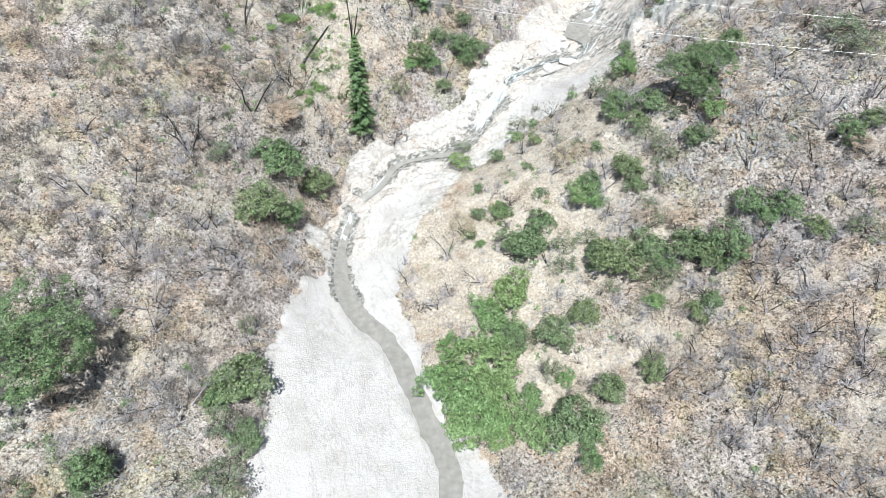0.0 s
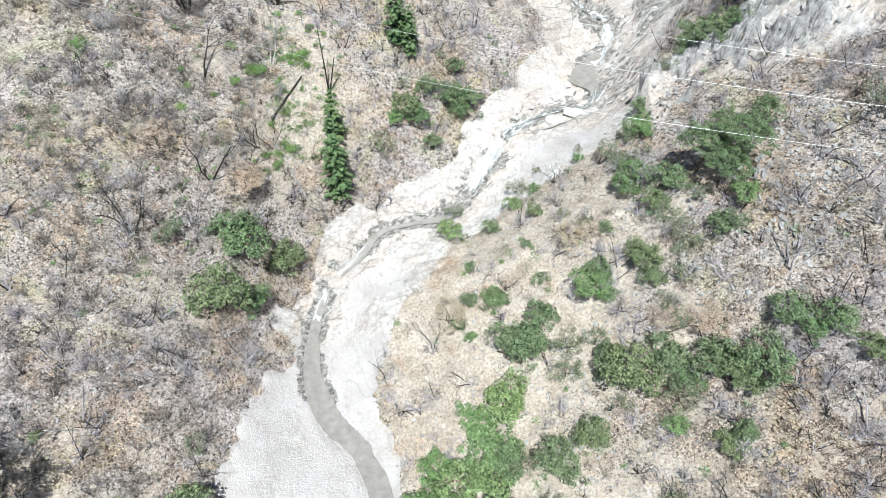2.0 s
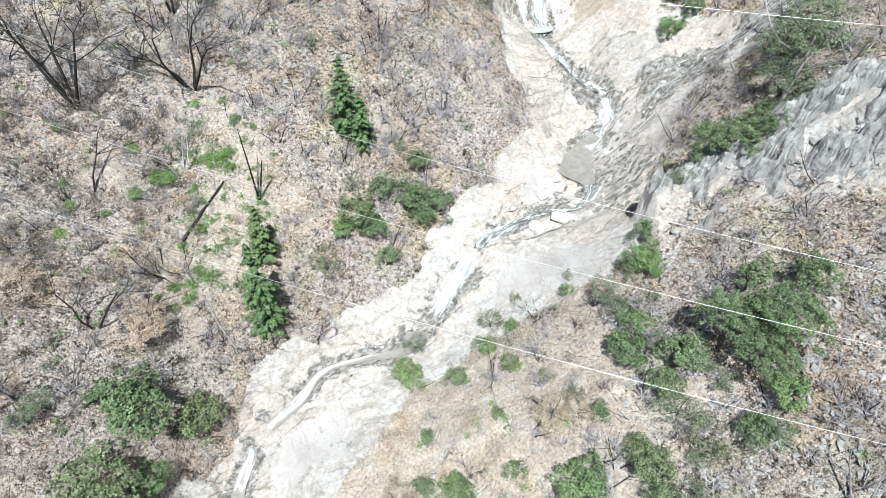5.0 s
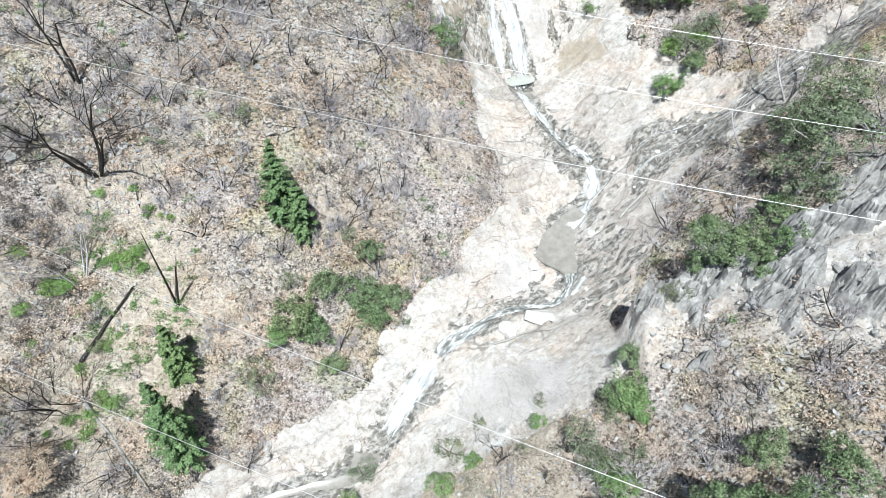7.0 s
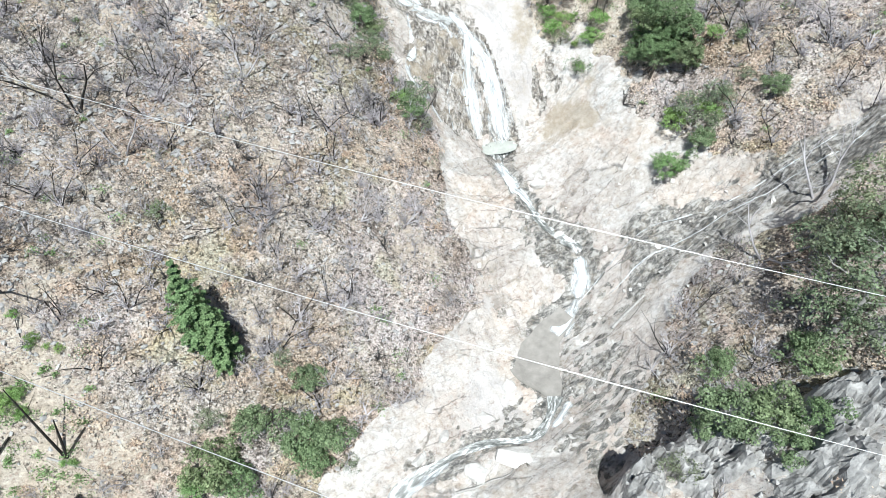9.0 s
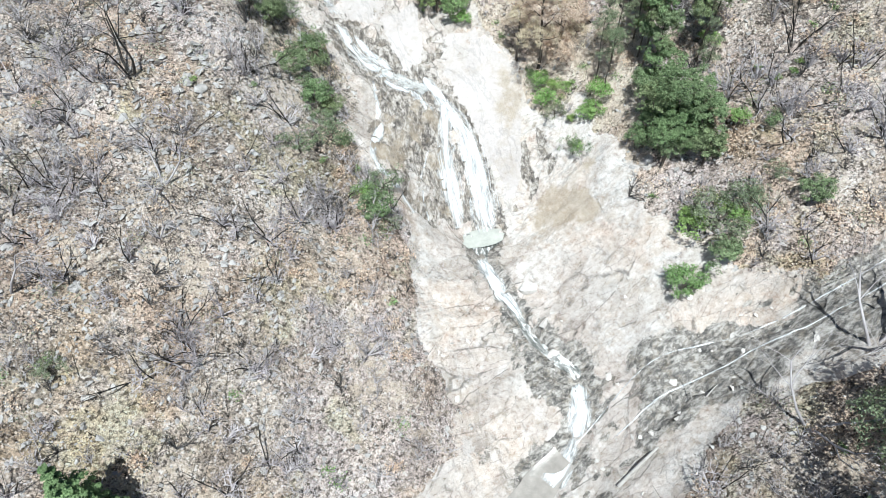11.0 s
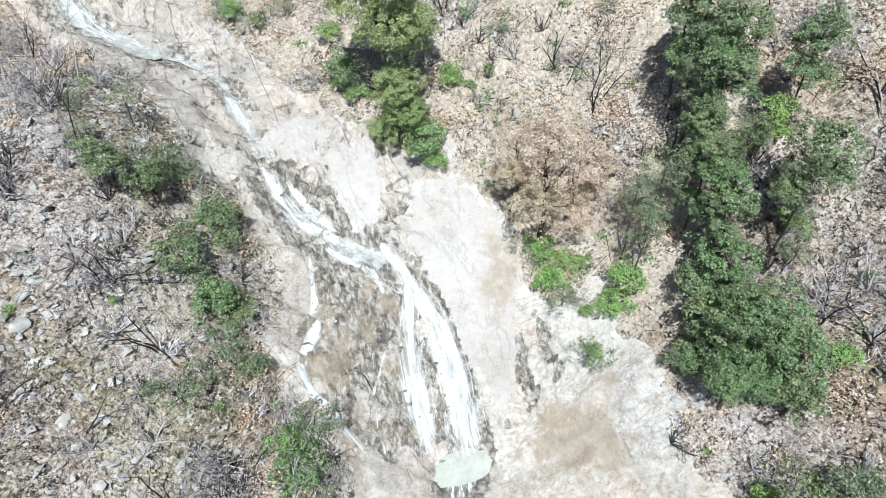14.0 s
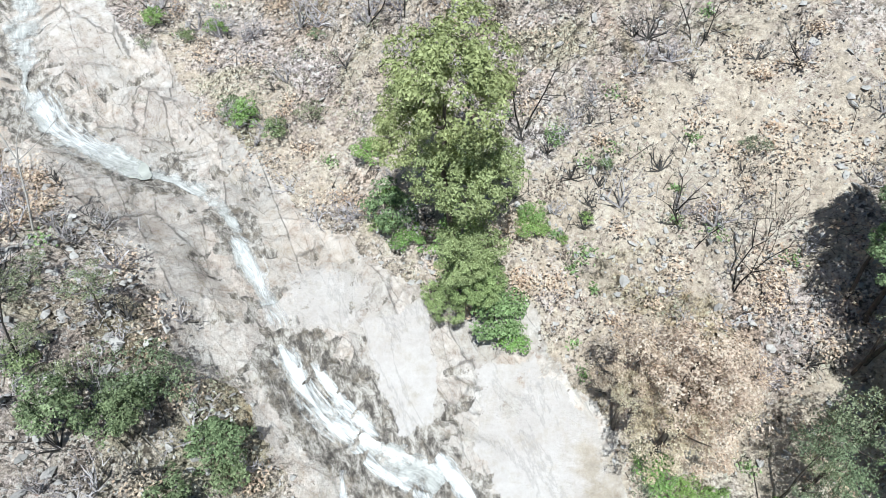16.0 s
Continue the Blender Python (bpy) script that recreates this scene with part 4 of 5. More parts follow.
UPPER_OAKS = [
    (30.3, 86.8, 1.05), (9.7, 91, 1.19), (7.5, 94.6, 0.61), (34.6, 87.9, 0.92), (33.7, 93.1, 0.34), (5.1, 100.6, 0.97), (4.3, 98.1, 1.08), (5.6, 99.9, 0.79),
    (5.8, 96.6, 1.08), (6.7, 96.7, 0.82), (5.2, 97.5, 0.64), (33.5, 92.8, 0.57),
]
HEAD_OAKS = [
    (0.2, 101.2, 0.67), (2.8, 101.1, 0.82), (10.1, 110.3, 1.12), (2.2, 116.1, 0.59), (4.5, 114.9, 0.69), (-0.9, 120.4, 0.4), (19, 110.8, 0.34), (16.8, 112.5, 0.17),
]
TALL_OAKS = [
    (26.9, 51.7, 1.12, 2.2), (24.8, 53.4, 1.03, 1.6), (27.6, 97.3, 1.28, 3.1), (27.5, 95.4, 1.33, 3), (29.9, 93.4, 1.25, 2.8), (30.1, 92.5, 1.06, 1.9), (1.8, 99.6, 0.89, 1.8),
    (3, 100, 0.81, 1.6), (27.2, 104.3, 1.31, 6), (26.6, 105, 0.96, 6), (27.7, 102.9, 1.03, 6), (27.5, 102.2, 1.09, 5.5), (26.9, 101.2, 0.86, 5), (27.3, 99, 1.01, 5),
    (27.8, 98.3, 0.88, 4.5), (27.1, 100.2, 0.86, 5), (30.6, 98.8, 1.11, 5), (30.6, 101.9, 0.99, 5.5),
]
LOWER_OPEN_OAKS = [
    (-16.8, 25.1, 1.45), (-15.8, 20.6, 2.11), (-16.6, 34, 0.91), (7.9, 32.5, 1.1), (10, 29.2, 1.14), (15.6, 35.6, 0.8), (11.9, 38.7, 1.25), (19.1, 34.7, 1.44),
    (12.2, 40.4, 1.26), (14.3, 40.5, 1.04), (19.9, 39.9, 0.9), (19.4, 41.3, 1.01), (32.8, 33.2, 1.44),
]
CREEK_SIDE_OPEN_OAKS = [
    (-20.8, 48.4, 0.98), (33.4, 48.3, 1.86), (34.7, 47, 1.56), (5.9, 45.7, 0.51), (17.4, 57, 1.28), (18.4, 55.5, 0.98), (20, 55.3, 0.79), (19.5, 51.2, 0.98), (22.2, 48, 0.84),
    (19.8, 47.1, 1.23), (21, 45.4, 1.28), (20.5, 44.6, 0.68), (24.2, 44.8, 1.01), (20.4, 43.3, 1.05), (14.4, 49.9, 0.68), (12.9, 52, 0.58), (3.6, 58.9, 0.95),
    (9.8, 59.1, 1.02), (-20.5, 49.5, 1.01), (19.4, 58.4, 0.94), (14.4, 57.8, 0.43), (17.8, 55.6, 0.91),
]
MIDDLE_OPEN_OAKS = [
    (11.8, 60.7, 0.51), (15.7, 61, 0.45), (-13.4, 63.1, 0.59), (2.2, 72.6, 0.72), (-1.8, 69.1, 0.9), (6.4, 68, 0.59), (-3.8, 63.6, 1.43), (-5.3, 78.8, 0.75),
    (23.8, 64.2, 0.91),
]
UPPER_OPEN_OAKS = [
    (30.2, 88.5, 1.8), (31.5, 89, 1.23), (10.1, 92.8, 1.33), (23, 96.7, 0.96), (10.4, 90.4, 0.79), (6.9, 94.3, 1.08), (5.2, 92.4, 1.13), (30.1, 90.5, 0.58),
    (31.9, 89.2, 0.76), (33.2, 89.7, 0.7), (1.5, 100.9, 0.85), (6.3, 95.5, 0.85), (21.8, 99.1, 0.84),
]
HEAD_OPEN_OAKS = [
    (-1, 104, 0.77), (2.8, 101.6, 1.17), (3.8, 102, 0.84), (20.6, 101.2, 0.79), (6.1, 115.5, 0.69), (-3.1, 120.2, 0.46), (6, 119.5, 0.39), (24.2, 110.1, 0.5),
    (20.2, 102.1, 0.39),
]
TALL_OPEN_OAKS = [
    (33.9, 74.1, 2.12, 5.1), (34, 75.6, 1.28, 3.1), (35.8, 74, 1.36, 3.3), (1.4, 103.5, 0.8, 1.6), (0.3, 101.6, 0.57, 1.1), (27, 103.2, 1.02, 5.5), (25.4, 100.3, 1.07, 5),
    (24.6, 100.2, 0.78, 4.5), (25, 99.2, 0.78, 4), (30.2, 98.3, 0.88, 4.5), (30.6, 97.4, 0.68, 2), (28.5, 100.5, 0.72, 4.5), (26.7, 103, 0.75, 4.5),
]
LOWER_SPRING = [
    (7.1, 37.1, 1.97), (4.9, 36, 1.46), (5.7, 33.7, 2.03), (1.4, 33.1, 1.34), (4.7, 30.6, 2.43), (1, 29.9, 2.07), (2.7, 27.5, 2.75), (5.5, 27.8, 1.89), (3.1, 25.4, 2.14),
    (5, 25.9, 1.59), (5.4, 24.7, 1.21), (11.1, 28.7, 0.76), (8, 27.1, 1.22), (8.4, 24.3, 1.71), (18.7, 33.1, 0.86),
]
CREEK_SIDE_SPRING = [
    (24.7, 46.5, 1.16), (14.1, 44.3, 1.51), (15.4, 43.5, 0.87), (6.7, 46.1, 0.95), (3.1, 55.9, 1.31), (4.6, 43.3, 0.51), (20.5, 59, 1.2), (20.8, 57.9, 0.85),
    (15.4, 59.4, 0.55), (11.2, 58, 0.59), (9.2, 56.8, 0.81), (19, 53.9, 0.86),
]
MIDDLE_SPRING = [
    (-2.5, 66, 0.89),
]
UPPER_SPRING = [
    (29, 89, 1.07), (28.3, 86, 1.15), (9, 92.1, 0.73), (29.2, 89.6, 0.69), (30.7, 89.6, 0.57), (31.4, 88.3, 0.77), (21.2, 100.1, 0.91), (22.7, 100.4, 0.58),
    (24.6, 99.1, 0.87), (24.2, 98.4, 0.75), (23.7, 98.2, 0.69), (22.9, 98.5, 0.38), (23.2, 96.8, 0.51), (31.1, 98.9, 0.62), (21.8, 100.9, 0.54),
]
HEAD_SPRING = [
    (11.1, 109.3, 0.7), (9.2, 113, 0.75), (10.2, 110.9, 0.58), (10.1, 109.9, 0.53), (13, 109.4, 0.98), (14.7, 106.3, 1.22), (15.4, 105.6, 0.71), (13.9, 107.7, 0.64),
    (3, 115.4, 0.79), (-2.7, 121.2, 0.64), (0.6, 120.6, 0.52), (16.1, 109.3, 0.6), (17.4, 108.8, 0.23), (20.7, 101.4, 0.76),
]
TALL_SPRING = [
    (31.9, 93.5, 0.69, 1.1), (29.4, 100.9, 0.8, 4),
]
LOWER_SCORCHED_OAKS = [
    (33.8, 39.4, 1.15), (19.3, 40.4, 1.21), (21.9, 39.1, 1.46),
]
CREEK_SIDE_SCORCHED_OAKS = [
    (2.8, 45.3, 1.71), (-15.7, 56.3, 1.54), (13.1, 49.1, 1.43), (14.6, 48.7, 1), (-22.5, 55.9, 1.54), (-15.8, 55.4, 1.82),
]
UPPER_SCORCHED_OAKS = [
    (35.6, 98.7, 0.74),
]
HEAD_SCORCHED_OAKS = [
    (23.8, 103.6, 0.83),
]
TALL_SCORCHED_OAKS = [
    (20.8, 101.9, 1.9, 6.2), (19.4, 102.8, 1.2, 5), (22.3, 102.6, 1.4, 3.2),
]
LOWER_GRAND_OAKS = [
    (-30.3, 27, 5.25),
]
TALL_GRAND_OAKS = [
    (22.5, 50.3, 1.73, 3.3), (24.8, 49, 1.79, 3.4), (23.7, 48.3, 1.61, 2.6), (28.6, 94.6, 1.64, 3.8), (28, 93.3, 1.34, 2.7),
]
for spot in LOWER_OAKS + CREEK_SIDE_OAKS + MIDDLE_OAKS + UPPER_OAKS + HEAD_OAKS + TALL_OAKS:
    oak(*spot)
for spot in LOWER_OPEN_OAKS + CREEK_SIDE_OPEN_OAKS + MIDDLE_OPEN_OAKS + UPPER_OPEN_OAKS + HEAD_OPEN_OAKS + TALL_OPEN_OAKS:
    open_oak(*spot)
for spot in LOWER_SPRING + CREEK_SIDE_SPRING + MIDDLE_SPRING + UPPER_SPRING + HEAD_SPRING + TALL_SPRING:
    spring_plant(*spot)
for spot in LOWER_SCORCHED_OAKS + CREEK_SIDE_SCORCHED_OAKS + UPPER_SCORCHED_OAKS + HEAD_SCORCHED_OAKS + TALL_SCORCHED_OAKS:
    scorched_tree(*spot)
for spot in LOWER_GRAND_OAKS + TALL_GRAND_OAKS:
    grand_oak(*spot)
SLOPE_TUFTS = [
    (-12.2, 72.4, 0.35), (-11.2, 71.5, 0.31), (-11.2, 71.1, 0.31), (-10.4, 71.2, 0.25), (-9.7, 71.2, 0.32), (-13.4, 67.9, 0.38), (-12.8, 68.3, 0.38), (-11.9, 68.7, 0.5),
    (-12.7, 67.6, 0.34), (-11.3, 68.1, 0.35), (-18.1, 67.1, 0.44), (-16.3, 65.7, 0.47), (-15.7, 66.1, 0.48), (-15.1, 66.1, 0.44), (-13.7, 65.9, 0.34), (-16.6, 62.5, 0.32),
    (-16.7, 61.8, 0.28), (-12.9, 63.4, 0.37), (-12.3, 64.1, 0.26), (-14.3, 62, 0.33), (-8.6, 66.4, 0.31), (-9.1, 66.3, 0.25), (-11.2, 63.2, 0.26), (-13, 60.9, 0.44),
    (-13.6, 58.7, 0.36), (-14.6, 59.1, 0.32), (-15.4, 58.2, 0.28), (-12.6, 60.5, 0.33), (-12.4, 60.5, 0.54), (-13.4, 58.9, 0.53), (-14.2, 59.2, 0.43), (-14.4, 58, 0.38),
]
HEAD_TUFTS = [
    (-11.6, 68.8, 0.51), (-12.3, 68.2, 0.46), (-11.3, 68.2, 0.41), (-12.7, 68.1, 0.4), (-17.9, 67, 0.39), (-22.6, 66.7, 0.33), (-21.7, 63.2, 0.32), (-21.3, 59.9, 0.5),
    (-26, 67, 0.37), (-15.4, 65.9, 0.69), (-16.2, 65.4, 0.54), (-14.2, 71.6, 0.41), (-18.9, 62.1, 0.38), (-29.6, 62.3, 0.79), (-21.1, 62, 0.46), (-11.1, 71.4, 0.36),
    (-22.8, 66.8, 0.28), (-0.5, 93.8, 0.25), (2.4, 95.3, 0.25), (33.4, 96.3, 0.25), (34.1, 95.1, 0.25), (34.8, 94.9, 0.26), (35.2, 95.4, 0.25), (16.2, 109.9, 0.56),
    (16.7, 109.2, 0.31), (18.3, 109.3, 0.31), (-20.8, 29.7, 0.38), (-24.5, 26.3, 0.41), (-26.5, 32.8, 0.42), (-17.4, 64, 0.55), (-13.3, 59.6, 0.49), (-15.5, 65.8, 0.62),
    (-11.8, 68.3, 0.58),
]
for x, y, r in SLOPE_TUFTS + HEAD_TUFTS:
    leafy_plant("bright", "green_tuft", x, y, r, "low clump of fresh green leaves on bare soil", "plant", "green tufts", r * 0.45)
leafy_plant("airy", "spring_tree", 12.9, 108.7, 2.25, "tall oak with an airy yellow-green crown", "tree", "trees in spring leaf", 8.4)
leafy_plant("airy", "spring_tree", 13.5, 106.7, 1.3, "low yellow-green oak below the taller one", "tree", "trees in spring leaf", 3.6)
leafy_plant("open", "pale_oak", 32.0, 70.4, 2.5, "tall grey-green oak with a bleached pale trunk", "tree", "open oaks", 6.4, PALE_TRUNKS)


# ---- firs ----
def fir_mesh(height, radius):
    pts, ups = [], []
    for z in np.arange(0.05, 0.985, 0.42 / height):
        w = radius * min(1.0, 1.75 * (1 - z)) * (0.85 + 0.15 * z) * rng.uniform(0.8, 1.15) + 0.06
        n = int(7 + 9 * (1 - z))
        for a in rng.uniform(0, 2 * np.pi, n):
            long = w * rng.uniform(0.65, 1.1)
            s = np.linspace(0.1, 1, int(7 + 12 * long / radius)) * long
            q = np.repeat(s, 5)
            side = rng.uniform(-1, 1, len(q)) * (0.10 + 0.20 * (long - q))
            lift = z * height + 0.30 * q - 0.30 * q * q / max(long, 0.2) + rng.normal(0, 0.035, len(q))
            pts.append(np.stack([np.cos(a) * q - np.sin(a) * side, np.sin(a) * q + np.cos(a) * side, lift], 1))
            ups.append(np.tile([np.cos(a) * 0.5, np.sin(a) * 0.5, 1.0], (len(q), 1)))
    return leaf_quads(np.concatenate(pts), 0.085, 0.3, np.concatenate(ups))


def fir(x, y, height, radius, label):
    tree = new("fir")
    tree.matrix_world = pose(x, y, float(on_ground(x, y)))
    n = 7
    z = np.linspace(-0.3, height * 0.97, n)
    path = np.stack([rng.normal(0, 0.03, n), rng.normal(0, 0.03, n), z], 1)
    girth = 0.02 * height * np.linspace(1, 0.12, n)
    v, f = tube(path, girth)
    link_part("trunk", raw_mesh("fir_trunk", v, f, BARK, True), tree, "straight dark trunk")
    link_part("crown", raw_mesh("fir_crown", *fir_mesh(height, radius), NEEDLE), tree)
    return tagged(tree, label, "tree", "firs")


fir(-7.9, 58.7, 10.2, 1.6, "tall slender green fir beside the creek bank")
fir(-8.4, 62.9, 5.6, 1.15, "young yellow-green fir on bare soil")
fir(-2.3, 73.0, 7.4, 1.45, "full dark green fir on the hillside")
fir(-1.0, 72.2, 5.2, 1.3, "short yellow-green fir on the hillside")


# ---- burnt and bare trees ----
def branch_out(start, way, length, girth, depth, out):
    """Crooked limbs that fork, as lists of rods."""
    n = 3
    at, d = np.array(start, float), np.array(way, float)
    for k in range(n):
        d = d + rng.normal(0, 0.16, 3)
        d /= np.linalg.norm(d)
        nxt = at + d * length / n
        g0, g1 = girth * (1 - 0.2 * k), girth * (1 - 0.2 * (k + 1))
        out.append((at, nxt, g0, g1))
        if depth > 0 and k > 0:
            for _ in range(2):
                side = d + rng.normal(0, 0.55, 3)
                side[2] = abs(side[2]) * 0.8
                side /= np.linalg.norm(side)
                branch_out(nxt, side, length * rng.uniform(0.45, 0.7), g1 * 0.6, depth - 1, out)
        at = nxt


def rods_mesh(name, out, mat, sides=4):
    a, b, r0, r1 = (np.array(v, float) for v in zip(*out))
    v, f = rods(a, b, r0, np.maximum(r1, 0.008), sides)
    return raw_mesh(name, v, f, mat, True)


def bare_tree(x, y, height, stems, spread, label, mat=None, depth=3):
    tree = new("burnt_tree")
    tree.matrix_world = pose(x, y, float(on_ground(x, y)) - 0.15)
    for k in range(stems):
        a = 2 * np.pi * (k + rng.uniform(-0.3, 0.3)) / max(stems, 1)
        way = (np.cos(a) * spread, np.sin(a) * spread, 1.0)
        out = []
        branch_out((0.1 * np.cos(a), 0.1 * np.sin(a), -0.1), way, height * rng.uniform(0.55, 0.75), (0.016 if y < 95 else 0.009) * height, depth, out)
        link_part("stem", rods_mesh("bare_stem", out, mat or CHAR), tree)
    return tagged(tree, label, "tree", "burnt trees")


BURNT = [(-22.1, 69.1, 9.5, 4), (-14.5, 73.0, 8.5, 4), (-19.9, 63.2, 6.5, 1), (-7.9, 70.6, 3.2, 2), (-16.7, 78.5, 8.0, 2), (-2.8, 99.4, 5.0, 2), (-3.7, 93.4, 5.6, 3),
         (23.5, 106.2, 4.6, 3), (22.1, 107.9, 3.0, 1), (15.8, 113.0, 5.0, 2), (22.4, 114.0, 3.6, 2), (-11.0, 84.0, 6.0, 3), (-18.5, 55.0, 6.0, 2), (-23.0, 48.0, 5.5, 3), (-15.2, 59.6, 3.8, 5), (-14.0, 60.4, 3.2, 3), (35.0, 96.4, 5.2, 5)]
for bx, by, bh, bn in BURNT:
    bare_tree(bx, by, bh, bn, 0.45, "burnt leafless tree with blackened forking stems")
SCORCHED = [(-24.0, 34.0, 5.5, 3), (-19.0, 39.0, 4.5, 4), (-8.0, 82.0, 5.0, 3), (-13.0, 92.0, 5.5, 3), (27.0, 41.0, 5.0, 3), (32.0, 45.0, 5.5, 3), (29.0, 30.0, 5.0, 4), (31.5, 76.5, 6.0, 3),
            (35.0, 79.5, 6.5, 3), (34.5, 101.5, 6.0, 3), (36.0, 70.0, 5.0, 3), (-14.5, 66.5, 5.0, 4), (-20.0, 26.5, 4.5, 3), (-1.5, 88.0, 4.5, 3), (0.5, 80.0, 4.0, 4)]
for bx, by, bh, bn in SCORCHED:
    bare_tree(bx, by, bh, bn, 0.6, "leafless grey tree with fine tangled branches", TWIG, 3)
pale_tree = bare_tree(-2.5, 106.7, 6.0, 1, 0.25, "bleached dead tree beside the upper creek", DEADWOOD, 2)

fork = new("forked_snag")
fork.matrix_world = pose(-9.1, 66.6, float(on_ground(-9.1, 66.6)) - 0.1)
link_part("stem", rods_mesh("snag_stem", [((0, 0, 0), (-0.1, 0.1, 3.0), 0.09, 0.07), ((-0.1, 0.1, 3.0), (-0.3, 0.3, 6.6), 0.07, 0.025)], CHAR, 7), fork)
link_part("stem", rods_mesh("snag_stem", [((0.1, 0, 0), (0.6, 0.1, 2.2), 0.085, 0.07), ((0.6, 0.1, 2.2), (0.95, 0.2, 3.8), 0.07, 0.03)], CHAR, 7), fork)
tagged(fork, "forked black snag with two bare burnt stems", "snag", "burnt trees")


def fallen_log(x0, y0, x1, y1, girth, twigs, mat, label):
    n = 7
    s = np.linspace(0, 1, n)
    px, py = x0 + (x1 - x0) * s + rng.normal(0, 0.03, n), y0 + (y1 - y0) * s + rng.normal(0, 0.03, n)
    pz = np.linspace(on_ground(x0, y0), on_ground(x1, y1), n)
    pz = pz + max(float(np.mean(on_ground(px, py) - pz)), 0.0) + girth * 0.6
    p = np.stack([px, py, pz], 1)
    log = new("fallen_log")
    log.location = p[0]
    q = p - p[0]
    g = girth * np.linspace(1, 0.4, n)
    v, f = tube(q, g)
    link_part("trunk", raw_mesh("log_trunk", v, f, mat, True), log)
    for _ in range(twigs):
        k = rng.integers(2, n)
        out = []
        side = (p[-1] - p[0]) / np.linalg.norm(p[-1] - p[0]) + rng.normal(0, 0.5, 3)
        side[2] = abs(side[2]) * 0.5
        branch_out(q[k], side / np.linalg.norm(side), 1.6, girth * 0.35, 1, out)
        link_part("branch", rods_mesh("log_branch", out, mat, 4), log)
    return tagged(log, label, "log", "fallen logs")


fallen_log(-14.2, 62.2, -11.7, 67.0, 0.16, 0, CHAR, "blackened straight log lying on bare soil")
fallen_log(-13.7, 60.2, -10.3, 56.9, 0.15, 6, DEADWOOD, "broken grey log with spreading branches on the slope")
fallen_log(-10.0, 66.4, -7.6, 66.2, 0.08, 0, DEADWOOD, "thin pale log at the foot of a snag")
fallen_log(13.0, 66.6, 16.4, 67.5, 0.10, 2, DEADWOOD, "driftwood pole caught behind a creek boulder")
fallen_log(23.6, 76.3, 28.6, 79.8, 0.12, 2, DEADWOOD, "washed-out grey log across the wet rock")


# ---- scatter over the slopes ----
def scatter(n, x0, x1, y0, y1):
    x, y = rng.uniform(x0, x1, n), rng.uniform(y0, y1, n)
    left = np.interp(y, (12, 58, 72, 90, 107, 126), (-37, -44, -35, -22, -16, -17))
    right = np.interp(y, (12, 50, 83, 101, 114, 126), (31, 41, 44, 42, 33, 30))
    keep = ((x > left) & (x < right)) | (rng.random(n) < 0.2)
    x, y = x[keep], y[keep]
    kind = land(x, y)[1]
    return x, y, np.maximum(pale(x, y), np.clip(1.5 * kind["rock"] - 0.2, 0, 0.9)), kind["dry"]


def place_stuff(name, mesh, label, category):
    return tagged(new(name, mesh), label, category, kind="stuff")


def bush_twigs(x, y, size, stems=7, forks=(3, 3, 2), thin=0.0095, first=1.0):
    """Bare twiggy bushes: stems that fan out and fork into finer twigs."""
    n = len(x)
    base = np.stack([x, y, on_ground(x, y) - 0.05], 1)
    a = rng.uniform(0, 2 * np.pi, (n, stems))
    tilt = rng.uniform(0.1, 1.15, (n, stems))
    way = np.stack([np.cos(a) * np.sin(tilt), np.sin(a) * np.sin(tilt), np.cos(tilt)], -1).reshape(-1, 3)
    length = (size[:, None] * first * rng.uniform(0.2, 0.42, (n, stems))).ravel()
    start = np.repeat(base, stems, 0)
    mid = start + way * length[:, None]
    g = np.repeat(0.027 * size ** 0.6, stems)
    v, f = rods(start, mid, g, g * 0.7, 3)
    pieces = [(v, np.concatenate([f[:, [0, 1, 2]], f[:, [0, 2, 3]]]))]
    for k in forks:
        start = np.repeat(mid, k, 0)
        w = np.repeat(way, k, 0) + rng.normal(0, 0.56, (len(start), 3))
        w[:, 2] += 0.1
        w /= np.linalg.norm(w, axis=1, keepdims=True)
        length = np.repeat(length, k) * rng.uniform(0.55, 0.95, len(start))
        end = start + w * length[:, None]
        g = np.maximum(np.repeat(g, k) * 0.62, thin)
        pieces.append(strips(start, end, g))
        keep = rng.random(len(end)) < 0.75
        mid, way, length, g = end[keep], w[keep], length[keep], g[keep]
    return joined(pieces)


bx, by, bb, bd = scatter(6400, -44, 46, 12, 128)
density = (1 - bb) * np.clip(1.0 - 0.8 * bd, 0.1, 1) * np.clip(0.62 + 1.7 * fbm(bx, by, 9, 3, 101) + 0.35 * (bx < -15), 0.08, 1) * np.where((bx > 14) & (by > 98), 0.55, 1.0)
keep = rng.random(len(bx)) < density
bx, by = bx[keep], by[keep]
size = rng.uniform(0.7, 1.6, len(bx)) + 1.3 * rng.random(len(bx)) ** 3 * np.clip(1.1 + fbm(bx, by, 11, 2, 111), 0.6, 1.6)
black = rng.random(len(bx)) < 0.3
place_stuff("bare_scrub", raw_mesh("bare_scrub", *bush_twigs(bx[~black], by[~black], size[~black]), TWIG), "leafless grey scrub with fine twigs over the burnt slopes", "scrub")
place_stuff("charred_scrub", raw_mesh("charred_scrub", *bush_twigs(bx[black], by[black], size[black] * 0.85), SOOT), "blackened burnt scrub with dark bare twigs", "scrub")

